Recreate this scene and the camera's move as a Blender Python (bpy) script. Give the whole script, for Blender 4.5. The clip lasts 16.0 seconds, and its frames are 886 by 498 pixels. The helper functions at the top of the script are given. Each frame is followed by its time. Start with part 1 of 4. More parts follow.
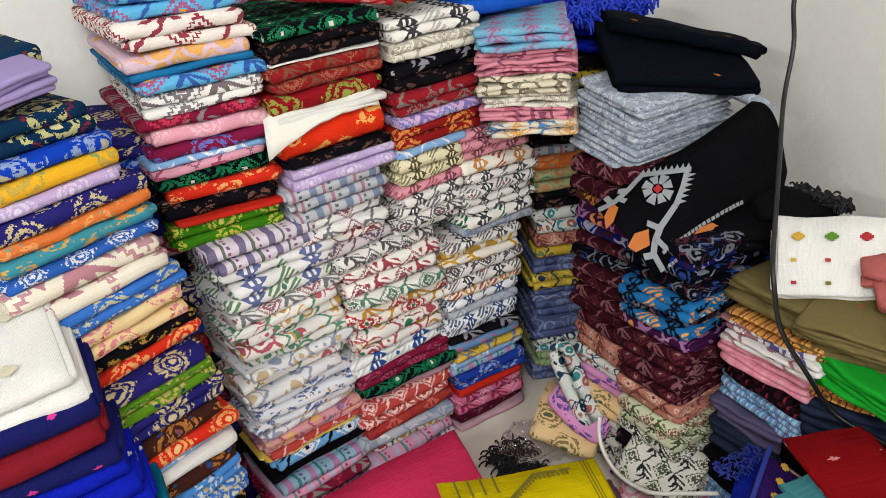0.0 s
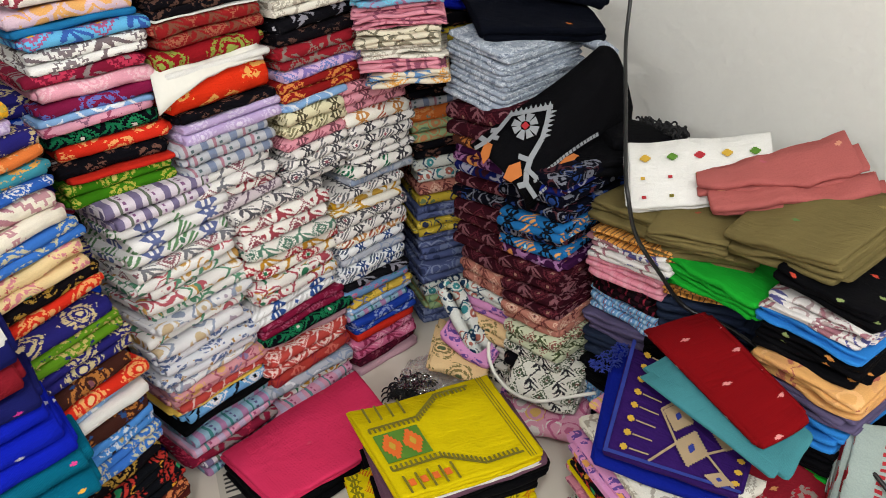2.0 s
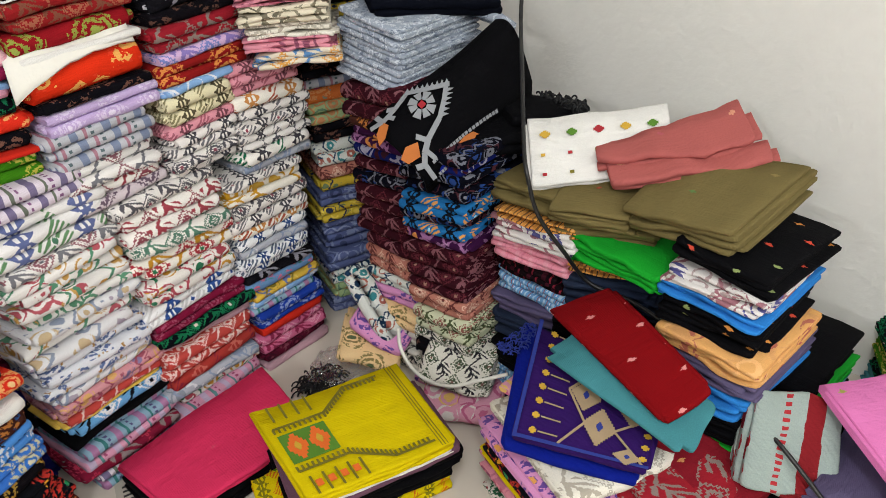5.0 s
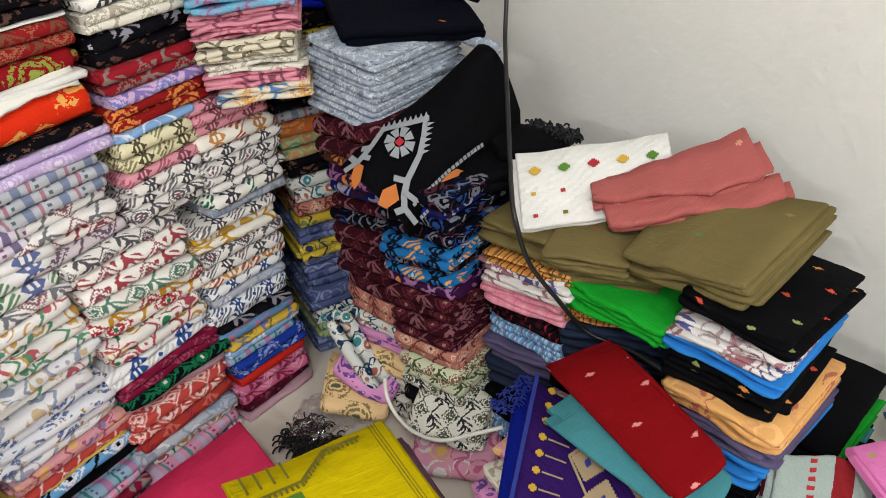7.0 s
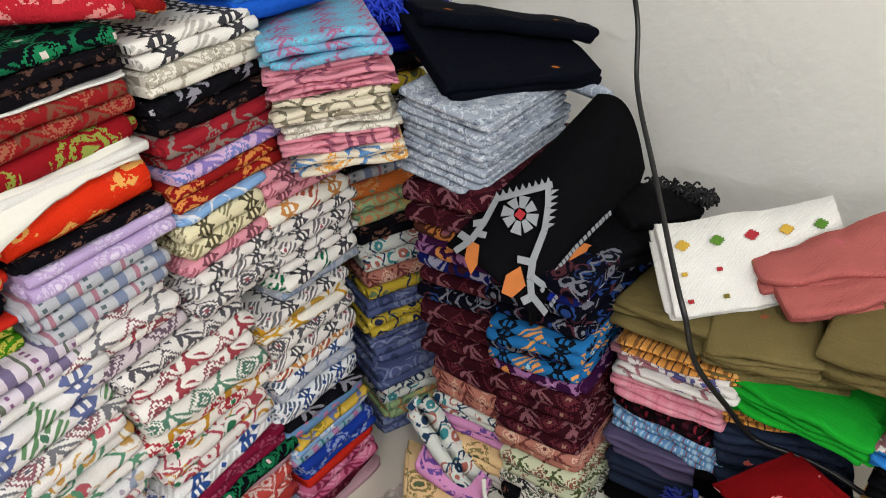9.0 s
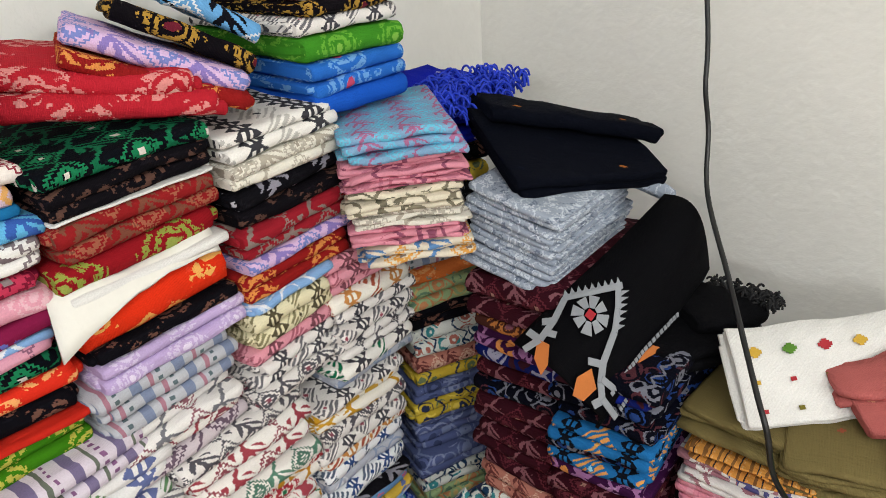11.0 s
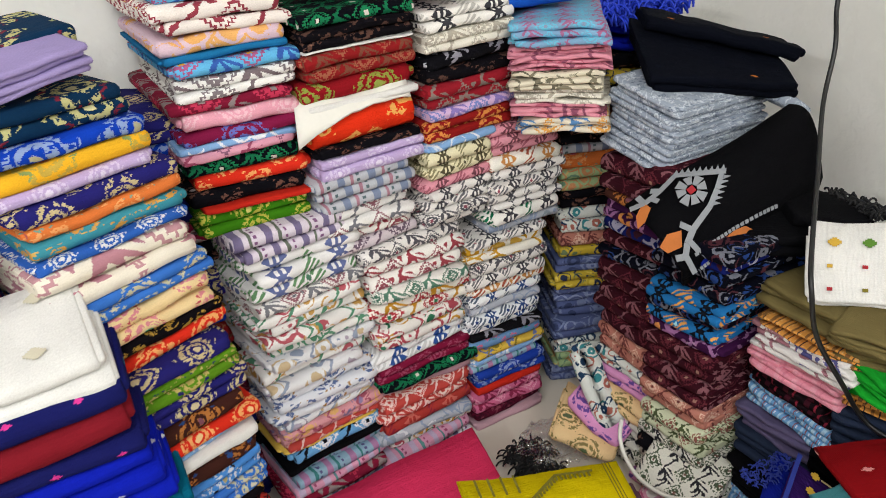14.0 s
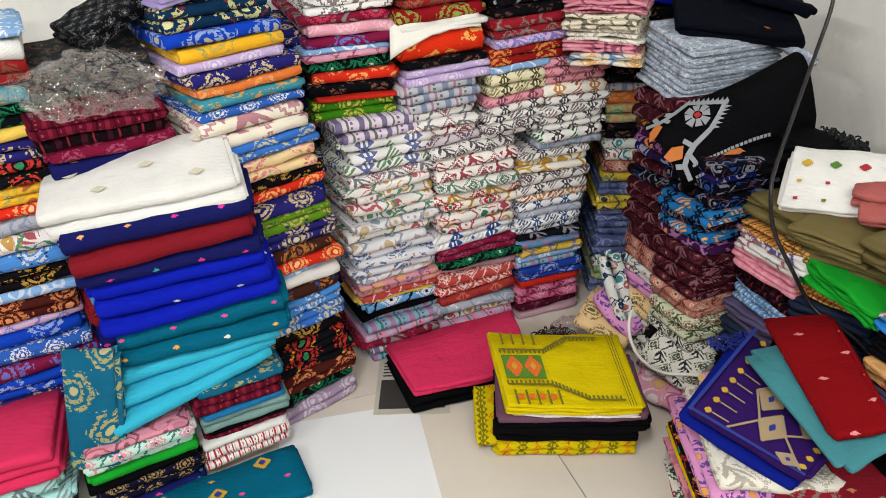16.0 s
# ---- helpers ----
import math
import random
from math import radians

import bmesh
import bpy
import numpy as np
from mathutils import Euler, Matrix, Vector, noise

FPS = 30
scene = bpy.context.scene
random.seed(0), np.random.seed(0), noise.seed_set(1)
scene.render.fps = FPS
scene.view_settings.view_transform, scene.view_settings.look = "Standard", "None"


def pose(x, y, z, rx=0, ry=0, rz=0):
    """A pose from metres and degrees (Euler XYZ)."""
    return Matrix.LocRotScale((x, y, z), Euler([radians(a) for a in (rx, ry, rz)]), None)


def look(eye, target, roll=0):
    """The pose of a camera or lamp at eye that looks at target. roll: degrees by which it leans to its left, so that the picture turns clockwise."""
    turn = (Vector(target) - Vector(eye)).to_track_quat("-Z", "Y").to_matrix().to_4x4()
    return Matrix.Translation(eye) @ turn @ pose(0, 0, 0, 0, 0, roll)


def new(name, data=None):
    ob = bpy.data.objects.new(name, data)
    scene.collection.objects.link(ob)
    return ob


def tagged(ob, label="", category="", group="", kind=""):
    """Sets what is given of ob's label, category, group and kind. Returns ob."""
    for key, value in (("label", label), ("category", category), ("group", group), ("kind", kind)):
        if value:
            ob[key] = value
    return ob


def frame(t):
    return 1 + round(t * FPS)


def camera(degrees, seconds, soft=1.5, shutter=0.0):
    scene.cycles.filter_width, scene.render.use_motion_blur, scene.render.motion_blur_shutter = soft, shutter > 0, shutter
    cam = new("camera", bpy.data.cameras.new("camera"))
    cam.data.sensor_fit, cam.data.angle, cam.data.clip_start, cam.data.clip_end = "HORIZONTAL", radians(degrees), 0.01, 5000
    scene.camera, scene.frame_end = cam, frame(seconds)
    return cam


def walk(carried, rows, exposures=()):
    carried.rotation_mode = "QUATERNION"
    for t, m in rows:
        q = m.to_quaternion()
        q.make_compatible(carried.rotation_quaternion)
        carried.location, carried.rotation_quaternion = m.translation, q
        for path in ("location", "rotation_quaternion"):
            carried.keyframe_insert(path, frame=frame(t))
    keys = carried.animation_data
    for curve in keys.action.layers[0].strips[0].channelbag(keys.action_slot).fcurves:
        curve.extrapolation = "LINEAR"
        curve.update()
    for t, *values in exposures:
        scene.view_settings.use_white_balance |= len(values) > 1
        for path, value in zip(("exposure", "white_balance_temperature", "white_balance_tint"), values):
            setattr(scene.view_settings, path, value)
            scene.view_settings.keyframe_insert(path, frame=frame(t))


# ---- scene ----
cam = camera(62.8, 16.0, soft=0.9, shutter=0.2)
PATH = [
    (0, (0.092, 0.068, 1.301), (0.897, 1.65, 0.379), -5.1),
    (0.5, (0.044, 0.041, 1.284), (0.896, 1.593, 0.354), -5.4),
    (1, (-0.005, 0.01, 1.282), (0.918, 1.506, 0.33), -4.7),
    (1.5, (-0.026, -0.013, 1.272), (0.98, 1.418, 0.303), -4.2),
    (2, (-0.024, -0.03, 1.275), (1.054, 1.339, 0.292), -4.1),
    (2.5, (-0.024, -0.035, 1.268), (1.105, 1.287, 0.279), -3.2),
    (3, (-0.015, -0.023, 1.279), (1.113, 1.299, 0.29), -3.3),
    (3.5, (0.021, -0.042, 1.256), (1.183, 1.233, 0.244), -3.7),
    (4, (0.043, -0.037, 1.252), (1.241, 1.181, 0.213), -3.6),
    (6.3, (0.072, 0.007, 1.263), (1.259, 1.225, 0.209), -4.2),
    (6.5, (0.108, 0.017, 1.262), (1.302, 1.233, 0.214), -5.2),
    (7, (0.192, 0.055, 1.269), (1.386, 1.271, 0.221), -5.4),
    (7.5, (0.27, 0.105, 1.276), (1.46, 1.327, 0.231), -6.5),
    (8, (0.275, 0.163, 1.265), (1.452, 1.395, 0.218), -6.4),
    (8.5, (0.259, 0.284, 1.269), (1.44, 1.512, 0.221), -5.7),
    (9, (0.225, 0.406, 1.279), (1.471, 1.59, 0.257), -5.8),
    (9.5, (0.226, 0.49, 1.295), (1.556, 1.641, 0.342), -4.3),
    (9.7, (0.228, 0.514, 1.303), (1.572, 1.662, 0.368), -3.7),
    (11.8, (0.163, 0.46, 1.344), (1.376, 1.792, 0.476), -3.5),
    (12, (0.166, 0.425, 1.346), (1.342, 1.786, 0.472), -3.2),
    (12.5, (0.17, 0.318, 1.326), (1.248, 1.76, 0.456), -2.4),
    (13, (0.152, 0.236, 1.296), (1.046, 1.79, 0.41), -4.1),
    (13.5, (0.121, 0.179, 1.306), (0.926, 1.772, 0.404), -5.1),
    (14, (0.06, 0.1, 1.29), (0.85, 1.688, 0.365), -3.6),
    (14.5, (-0.057, -0.035, 1.296), (0.697, 1.574, 0.378), -3.4),
    (15, (-0.092, -0.133, 1.319), (0.568, 1.522, 0.411), -2.4),
    (15.5, (-0.046, -0.297, 1.294), (0.481, 1.397, 0.37), -2.2),
    (16, (-0.009, -0.361, 1.282), (0.506, 1.318, 0.326), -2.1),
]
walk(cam, [(t, look(eye, target, roll)) for t, eye, target, roll in PATH])

# ---- world and light ----
world = bpy.data.worlds.new("room_world")
world.use_nodes = True
scene.world = world
world.node_tree.nodes["Background"].inputs[0].default_value = (0.9, 0.95, 1.0, 1)
world.node_tree.nodes["Background"].inputs[1].default_value = 0.15
scene.view_settings.exposure = -0.03
LAMP_POWER = 36.0


# ---- small tools ----
def link(name, bm, material, parent=None, label="", smooth=True):
    me = bpy.data.meshes.new(name)
    bm.to_mesh(me)
    bm.free()
    if smooth:
        for p in me.polygons:
            p.use_smooth = True
    ob = new(name, me)
    if material is not None:
        me.materials.append(material)
    if parent is not None:
        ob.parent = parent
    if label:
        ob["label"] = label
    return ob


def part(name, bm, material, parent, label="", smooth=True):
    return link(name, bm, material, parent, label, smooth)


def box(bm, x0, x1, y0, y1, z0, z1, bevel=0.0):
    m = Matrix.LocRotScale(((x0 + x1) / 2, (y0 + y1) / 2, (z0 + z1) / 2), None, (x1 - x0, y1 - y0, z1 - z0))
    got = bmesh.ops.create_cube(bm, size=1, matrix=m)
    if bevel:
        edges = list({e for v in got["verts"] for e in v.link_edges})
        bmesh.ops.bevel(bm, geom=edges, offset=bevel, segments=2, affect="EDGES")
    return bm


# ---- materials ----
class Graph:
    """A node tree with short calls for its sums."""

    def __init__(self, name):
        self.mat = bpy.data.materials.new(name)
        self.mat.use_nodes = True
        self.t = self.mat.node_tree
        self.bsdf = self.t.nodes["Principled BSDF"]

    def put(self, socket, value):
        if hasattr(value, "is_linked"):
            self.t.links.new(value, socket)
        else:
            socket.default_value = value

    def m(self, op, a, b=None, c=None):
        n = self.t.nodes.new("ShaderNodeMath")
        n.operation = op
        for i, v in enumerate((a, b, c)):
            if v is not None:
                self.put(n.inputs[i], v)
        return n.outputs[0]

    def node(self, kind, **inputs):
        n = self.t.nodes.new(kind)
        for k, v in inputs.items():
            self.put(n.inputs[k], v)
        return n

    def mix(self, fac, a, b):
        n = self.t.nodes.new("ShaderNodeMix")
        n.data_type = "RGBA"
        self.put(n.inputs[0], fac)
        for i, v in ((6, a), (7, b)):
            self.put(n.inputs[i], v if hasattr(v, "is_linked") else (*v, 1))
        return n.outputs[2]

    def vec(self, x, y, z=0.0):
        n = self.t.nodes.new("ShaderNodeCombineXYZ")
        for i, v in enumerate((x, y, z)):
            self.put(n.inputs[i], v)
        return n.outputs[0]

    def inside(self, x, lo, hi):
        return self.m("MULTIPLY", self.m("GREATER_THAN", x, lo), self.m("LESS_THAN", x, hi))

    def either(self, *xs):
        out = xs[0]
        for x in xs[1:]:
            out = self.m("MAXIMUM", out, x)
        return out


def rgb(h):
    """Linear colour from a six-digit colour."""
    out = []
    for i in (0, 2, 4):
        c = int(h[i:i + 2], 16) / 255
        out.append(c / 12.92 if c < 0.04045 else ((c + 0.055) / 1.055) ** 2.4)
    return tuple(out)


STEP = 0.0022
CLOTH, BANDED = {}, set()


def cloth(name, style, base, c1="", c2="", c3="", size=0.09, words="", gloss=0.0):
    """A woven cloth: style of pattern, ground colour and up to three thread colours."""
    g = Graph(name)
    base, c1, c2, c3 = rgb(base), rgb(c1 or base), rgb(c2 or c1 or base), rgb(c3 or c1 or base)
    if max(base) < 0.02:
        base = tuple(k * 0.6 for k in base)
    if min(base) > 0.6:
        c1, c2, c3 = (tuple(k * 0.72 for k in c) for c in (c1, c2, c3))
    uv = g.t.nodes.new("ShaderNodeUVMap")
    uv.uv_map = "weave"
    sep = g.node("ShaderNodeSeparateXYZ", Vector=uv.outputs[0])
    wob = g.node("ShaderNodeTexNoise", Vector=uv.outputs[0], Scale=25.0, Detail=2.0)
    wobble = g.m("MULTIPLY", g.m("SUBTRACT", wob.outputs["Fac"], 0.5), 0.012)
    u0 = g.m("ADD", sep.outputs[0], wobble)
    v0 = g.m("ADD", sep.outputs[1], wobble)
    u = g.m("MULTIPLY", g.m("FLOOR", g.m("DIVIDE", u0, STEP)), STEP)
    v = g.m("MULTIPLY", g.m("FLOOR", g.m("DIVIDE", v0, STEP)), STEP)
    p = size * 1.2

    def cell(x, q):
        return g.m("SUBTRACT", g.m("FLOORED_MODULO", x, q), q / 2)

    def cellabs(x, q):
        return g.m("ABSOLUTE", cell(x, q))

    col = base
    if style == "vine":
        # upright serrated stems with slanting leaves, stepped flowers between them
        x = g.m("SUBTRACT", cell(u, p), g.m("MULTIPLY", g.m("SUBTRACT", g.m("PINGPONG", v, p * 0.35), p * 0.175), 0.7))
        ax = g.m("ABSOLUTE", x)
        stem = g.m("LESS_THAN", ax, g.m("ADD", p * 0.022, g.m("MULTIPLY", g.m("PINGPONG", v, p * 0.06), 0.5)))
        slant = g.m("LESS_THAN", g.m("FLOORED_MODULO", g.m("SUBTRACT", v, g.m("MULTIPLY", ax, 0.9)), p * 0.2), p * 0.09)
        leaf = g.m("MULTIPLY", g.m("MULTIPLY", g.m("LESS_THAN", ax, p * 0.25), slant), g.m("LESS_THAN", g.m("FLOORED_MODULO", v, p * 0.7), p * 0.42))
        fx, fy = cellabs(g.m("ADD", u, p / 2), p), cellabs(v, p * 0.62)
        saw = g.m("MULTIPLY", g.m("PINGPONG", g.m("SUBTRACT", fx, fy), p * 0.045), 1.3)
        dd = g.m("ADD", g.m("ADD", fx, fy), saw)
        flower = g.m("MAXIMUM", g.inside(dd, p * 0.11, p * 0.21), g.inside(dd, p * 0.28, p * 0.33))
        heart = g.m("LESS_THAN", dd, p * 0.085)
        col = g.mix(g.either(stem, leaf), col, c1)
        col = g.mix(flower, col, c2)
        col = g.mix(heart, col, c3)
    elif style == "band":
        # upright bands of comb teeth on a plain ground
        e = g.m("DIVIDE", cellabs(u, p), p)
        tooth = g.m("DIVIDE", g.m("PINGPONG", v, p * 0.11), p * 0.11)
        comb = g.m("LESS_THAN", e, g.m("ADD", 0.07, g.m("MULTIPLY", tooth, 0.13)))
        eye = g.m("MULTIPLY", g.inside(e, 0.025, 0.075), g.m("GREATER_THAN", tooth, 0.4))
        far = g.m("DIVIDE", g.m("ADD", cellabs(g.m("ADD", u, p / 2), p), g.m("MULTIPLY", cellabs(v, p * 0.6), 0.9)), p)
        star = g.m("MULTIPLY", g.inside(far, 0.08, 0.3), g.m("GREATER_THAN", g.m("SINE", g.m("MULTIPLY", g.m("ADD", u, v), 6.283 / (p * 0.13))), -0.1))
        col = g.mix(comb, col, c1)
        col = g.mix(eye, col, base)
        col = g.mix(star, col, c2)
        col = g.mix(g.m("LESS_THAN", far, 0.05), col, c3)
    elif style == "flor":
        # loose flowers and leaves in several threads
        vo = g.node("ShaderNodeTexVoronoi", Vector=g.vec(u, v), Scale=1.0 / (p * 0.42), Randomness=0.75)
        d, pick = vo.outputs["Distance"], g.node("ShaderNodeSeparateColor", Color=vo.outputs["Color"])
        ring = g.m("SINE", g.m("ADD", g.m("MULTIPLY", d, 15.0), g.m("MULTIPLY", wob.outputs["Fac"], 9.0)))
        shape = g.m("MULTIPLY", g.m("GREATER_THAN", ring, -0.3), g.m("LESS_THAN", d, 0.6))
        a, b = pick.outputs[0], pick.outputs[1]
        tint = g.mix(g.m("GREATER_THAN", a, 0.4), c1, c2)
        tint = g.mix(g.m("GREATER_THAN", a, 0.72), tint, c3)
        col = g.mix(g.m("MULTIPLY", shape, g.m("GREATER_THAN", b, 0.12)), col, tint)
        line = g.m("LESS_THAN", g.m("ABSOLUTE", g.m("SUBTRACT", g.m("FLOORED_MODULO", u, p), g.m("ADD", p * 0.3, g.m("MULTIPLY", g.m("PINGPONG", v, p * 0.25), 0.8)))), p * 0.035)
        col = g.mix(line, col, c1)
    elif style == "gold":
        # brocade: ringed flowers in offset rows, leafy zigzags between, broken by the thread
        row = g.m("FLOOR", g.m("DIVIDE", v, p * 0.62))
        us = g.m("ADD", u, g.m("MULTIPLY", g.m("FLOORED_MODULO", row, 2.0), p / 2))
        warp = g.m("MULTIPLY", g.m("SUBTRACT", wob.outputs["Fac"], 0.5), p * 0.25)
        x, y = g.m("ADD", cell(us, p), warp), g.m("SUBTRACT", cell(v, p * 0.62), warp)
        r = g.m("SQRT", g.m("ADD", g.m("MULTIPLY", x, x), g.m("MULTIPLY", y, y)))
        petal = g.m("MULTIPLY", g.m("COSINE", g.m("MULTIPLY", g.m("ARCTAN2", y, x), 6.0)), p * 0.095)
        edge = g.m("SUBTRACT", r, petal)
        rings = g.m("GREATER_THAN", g.m("SINE", g.m("MULTIPLY", r, 6.283 / (p * 0.12))), -0.3)
        nn = g.node("ShaderNodeTexNoise", Vector=g.vec(u, v), Scale=1.0 / (p * 0.05), Detail=1.0)
        thread = g.m("GREATER_THAN", nn.outputs["Fac"], 0.42)
        flower = g.m("MULTIPLY", g.m("MULTIPLY", g.m("LESS_THAN", edge, p * 0.29), rings), thread)
        zig = g.m("ABSOLUTE", g.m("SUBTRACT", g.m("PINGPONG", g.m("ADD", us, p * 0.5), p / 2), g.m("ADD", p * 0.1, g.m("MULTIPLY", g.m("PINGPONG", v, p * 0.31), 0.45))))
        leaf = g.m("MULTIPLY", g.m("LESS_THAN", zig, g.m("ADD", p * 0.035, g.m("MULTIPLY", g.m("PINGPONG", v, p * 0.05), 1.1))), thread)
        col = g.mix(g.m("MULTIPLY", leaf, g.m("GREATER_THAN", edge, p * 0.31)), col, c3 if c3 != base else c1)
        col = g.mix(flower, col, c1)
        col = g.mix(g.m("LESS_THAN", r, p * 0.06), col, c2)
    elif style == "butta":
        # small scattered motifs on a plain ground
        row = g.m("FLOOR", g.m("DIVIDE", v, p * 0.6))
        us = g.m("ADD", u, g.m("MULTIPLY", g.m("FLOORED_MODULO", row, 2.0), p / 2))
        dd = g.m("ADD", cellabs(us, p), g.m("MULTIPLY", cellabs(v, p * 0.6), 1.7))
        pick = g.node("ShaderNodeTexWhiteNoise", Vector=g.vec(g.m("FLOOR", g.m("DIVIDE", us, p)), row))
        tint = g.mix(g.m("GREATER_THAN", pick.outputs["Value"], 0.4), c1, c2)
        tint = g.mix(g.m("GREATER_THAN", pick.outputs["Value"], 0.75), tint, c3)
        col = g.mix(g.m("LESS_THAN", dd, 0.0085), col, tint)
    elif style == "stripe":
        st = g.m("FLOORED_MODULO", u, p)
        col = g.mix(g.inside(st, p * 0.1, p * 0.35), col, c1)
        col = g.mix(g.inside(st, p * 0.55, p * 0.65), col, c2)
        dash = g.m("GREATER_THAN", g.m("SINE", g.m("MULTIPLY", v, 6.283 / 0.013)), 0.0)
        col = g.mix(g.m("MULTIPLY", g.inside(st, p * 0.75, p * 0.85), dash), col, c3)
    # thread-scale mottling and larger fading
    fine = g.node("ShaderNodeTexNoise", Vector=uv.outputs[0], Scale=420.0, Detail=2.0)
    wide = g.node("ShaderNodeTexNoise", Vector=uv.outputs[0], Scale=14.0, Detail=3.0)
    tone = g.m("ADD", 0.7, g.m("ADD", g.m("MULTIPLY", fine.outputs["Fac"], 0.34), g.m("MULTIPLY", wide.outputs["Fac"], 0.24)))
    hsv = g.node("ShaderNodeHueSaturation", Value=tone)
    g.put(hsv.inputs["Color"], col if hasattr(col, "is_linked") else (*col, 1))
    g.put(g.bsdf.inputs["Base Color"], hsv.outputs[0])
    g.bsdf.inputs["Roughness"].default_value = 0.85 - 0.4 * gloss
    g.bsdf.inputs["Specular IOR Level"].default_value = 0.06 + 0.3 * gloss
    g.bsdf.inputs["Sheen Weight"].default_value = 0.0
    weft = g.node("ShaderNodeTexWave", Vector=uv.outputs[0], Scale=160.0, Distortion=1.5, Detail=1.0)
    crease = g.node("ShaderNodeTexNoise", Vector=uv.outputs[0], Scale=38.0, Detail=4.0)
    slack = g.node("ShaderNodeTexNoise", Vector=uv.outputs[0], Scale=12.0, Detail=3.0, Distortion=0.8)
    ply = g.node("ShaderNodeTexNoise", Vector=g.vec(g.m("MULTIPLY", sep.outputs[0], 0.06), sep.outputs[1]), Scale=190.0, Detail=2.0)
    height = g.m("ADD", g.m("ADD", g.m("ADD", g.m("MULTIPLY", weft.outputs["Fac"], 0.1), crease.outputs["Fac"]), g.m("MULTIPLY", slack.outputs["Fac"], 1.8)), g.m("MULTIPLY", ply.outputs["Fac"], 0.4))
    bump = g.node("ShaderNodeBump", Strength=0.7, Distance=0.005, Height=height)
    g.put(g.bsdf.inputs["Normal"], bump.outputs[0])
    CLOTH[name] = (g.mat, words or name)
    if style in ("band", "stripe"):
        BANDED.add(name)
    return g.mat


def plain_mat(name, colour, rough=0.6, bump=0.0, scale=30.0, metal=0.0, amount=0.08):
    g = Graph(name)
    co = g.t.nodes.new("ShaderNodeTexCoord")
    n1 = g.node("ShaderNodeTexNoise", Vector=co.outputs["Object"], Scale=scale, Detail=4.0)
    n2 = g.node("ShaderNodeTexNoise", Vector=co.outputs["Object"], Scale=scale * 0.08, Detail=3.0)
    tone = g.m("ADD", 1.0 - amount, g.m("MULTIPLY", g.m("ADD", n1.outputs["Fac"], n2.outputs["Fac"]), amount))
    hsv = g.node("ShaderNodeHueSaturation", Color=(*rgb(colour), 1), Value=tone)
    g.put(g.bsdf.inputs["Base Color"], hsv.outputs[0])
    g.bsdf.inputs["Roughness"].default_value = rough
    g.bsdf.inputs["Metallic"].default_value = metal
    if bump:
        b = g.node("ShaderNodeBump", Strength=bump, Distance=0.003, Height=n1.outputs["Fac"])
        g.put(g.bsdf.inputs["Normal"], b.outputs[0])
    return g.mat


WALL = plain_mat("wall_paint", "e9e8e3", 0.6, 1.0, 42.0, 0.0, 0.06)
FLOOR = plain_mat("floor_tile", "d8d0c4", 0.25, 0.05, 12.0, 0.0, 0.08)
GROUT = plain_mat("floor_grout", "8f887e", 0.9, 0.2, 60.0)
CEIL = plain_mat("ceiling_paint", "e8e6e0", 0.8, 0.1, 40.0)
WIRE = plain_mat("cable_rubber", "141416", 0.4, 0.1, 80.0)
PAPER = plain_mat("white_sheet", "e6e8ea", 0.45, 0.05, 8.0, 0.0, 0.03)
NEWS = plain_mat("newsprint", "b8b2a6", 0.9, 0.1, 20.0)
INK = plain_mat("news_ink", "33312f", 0.9, 0.1, 20.0)
SILVER = plain_mat("silver_thread", "8c9096", 0.75, 0.3, 400.0, 0.0, 0.2)
RUST = plain_mat("orange_thread", "b8692c", 0.8, 0.3, 400.0, 0.0, 0.2)
REDTH = plain_mat("red_thread", "a01c28", 0.8, 0.3, 400.0, 0.0, 0.2)
OLIVETH = plain_mat("olive_thread", "6c6410", 0.8, 0.3, 400.0, 0.0, 0.15)
GREENTH = plain_mat("green_thread", "4c7a1c", 0.8, 0.3, 400.0, 0.0, 0.15)
ORANGETH = plain_mat("bright_orange_thread", "d8641c", 0.8, 0.3, 400.0, 0.0, 0.15)
GOLDTH = plain_mat("gold_thread", "a08a6c", 0.6, 0.3, 400.0, 0.0, 0.25)
YELLOWTH = plain_mat("yellow_thread", "c09a2c", 0.7, 0.3, 400.0, 0.0, 0.2)
BLUETH = plain_mat("blue_thread", "182c84", 0.75, 0.3, 400.0, 0.0, 0.2)
TASSELTH = plain_mat("bright_blue_thread", "1638c4", 0.7, 0.3, 400.0, 0.0, 0.2)
BLACKTH = plain_mat("black_thread", "0c0c10", 0.8, 0.2, 400.0)
WHITECL = plain_mat("white_cotton", "e4e2da", 0.85, 0.3, 120.0, 0.0, 0.06)
film_g = Graph("clear_film")
film_gloss = film_g.node("ShaderNodeBsdfGlossy", Color=(1, 1, 1, 1), Roughness=0.06)
film_clear = film_g.node("ShaderNodeBsdfTransparent", Color=(0.97, 0.975, 0.98, 1))
film_co = film_g.t.nodes.new("ShaderNodeTexCoord")
film_edge = film_g.node("ShaderNodeTexVoronoi", Vector=film_co.outputs["Object"], Scale=26.0)
film_fine = film_g.node("ShaderNodeTexNoise", Vector=film_co.outputs["Object"], Scale=40.0, Detail=2.0, Distortion=1.5)
film_bump = film_g.node("ShaderNodeBump", Strength=1.0, Distance=0.02, Height=film_g.m("ADD", film_edge.outputs["Distance"], film_g.m("MULTIPLY", film_fine.outputs["Fac"], 0.6)))
film_g.t.links.new(film_bump.outputs[0], film_gloss.inputs["Normal"])
film_mix = film_g.t.nodes.new("ShaderNodeMixShader")
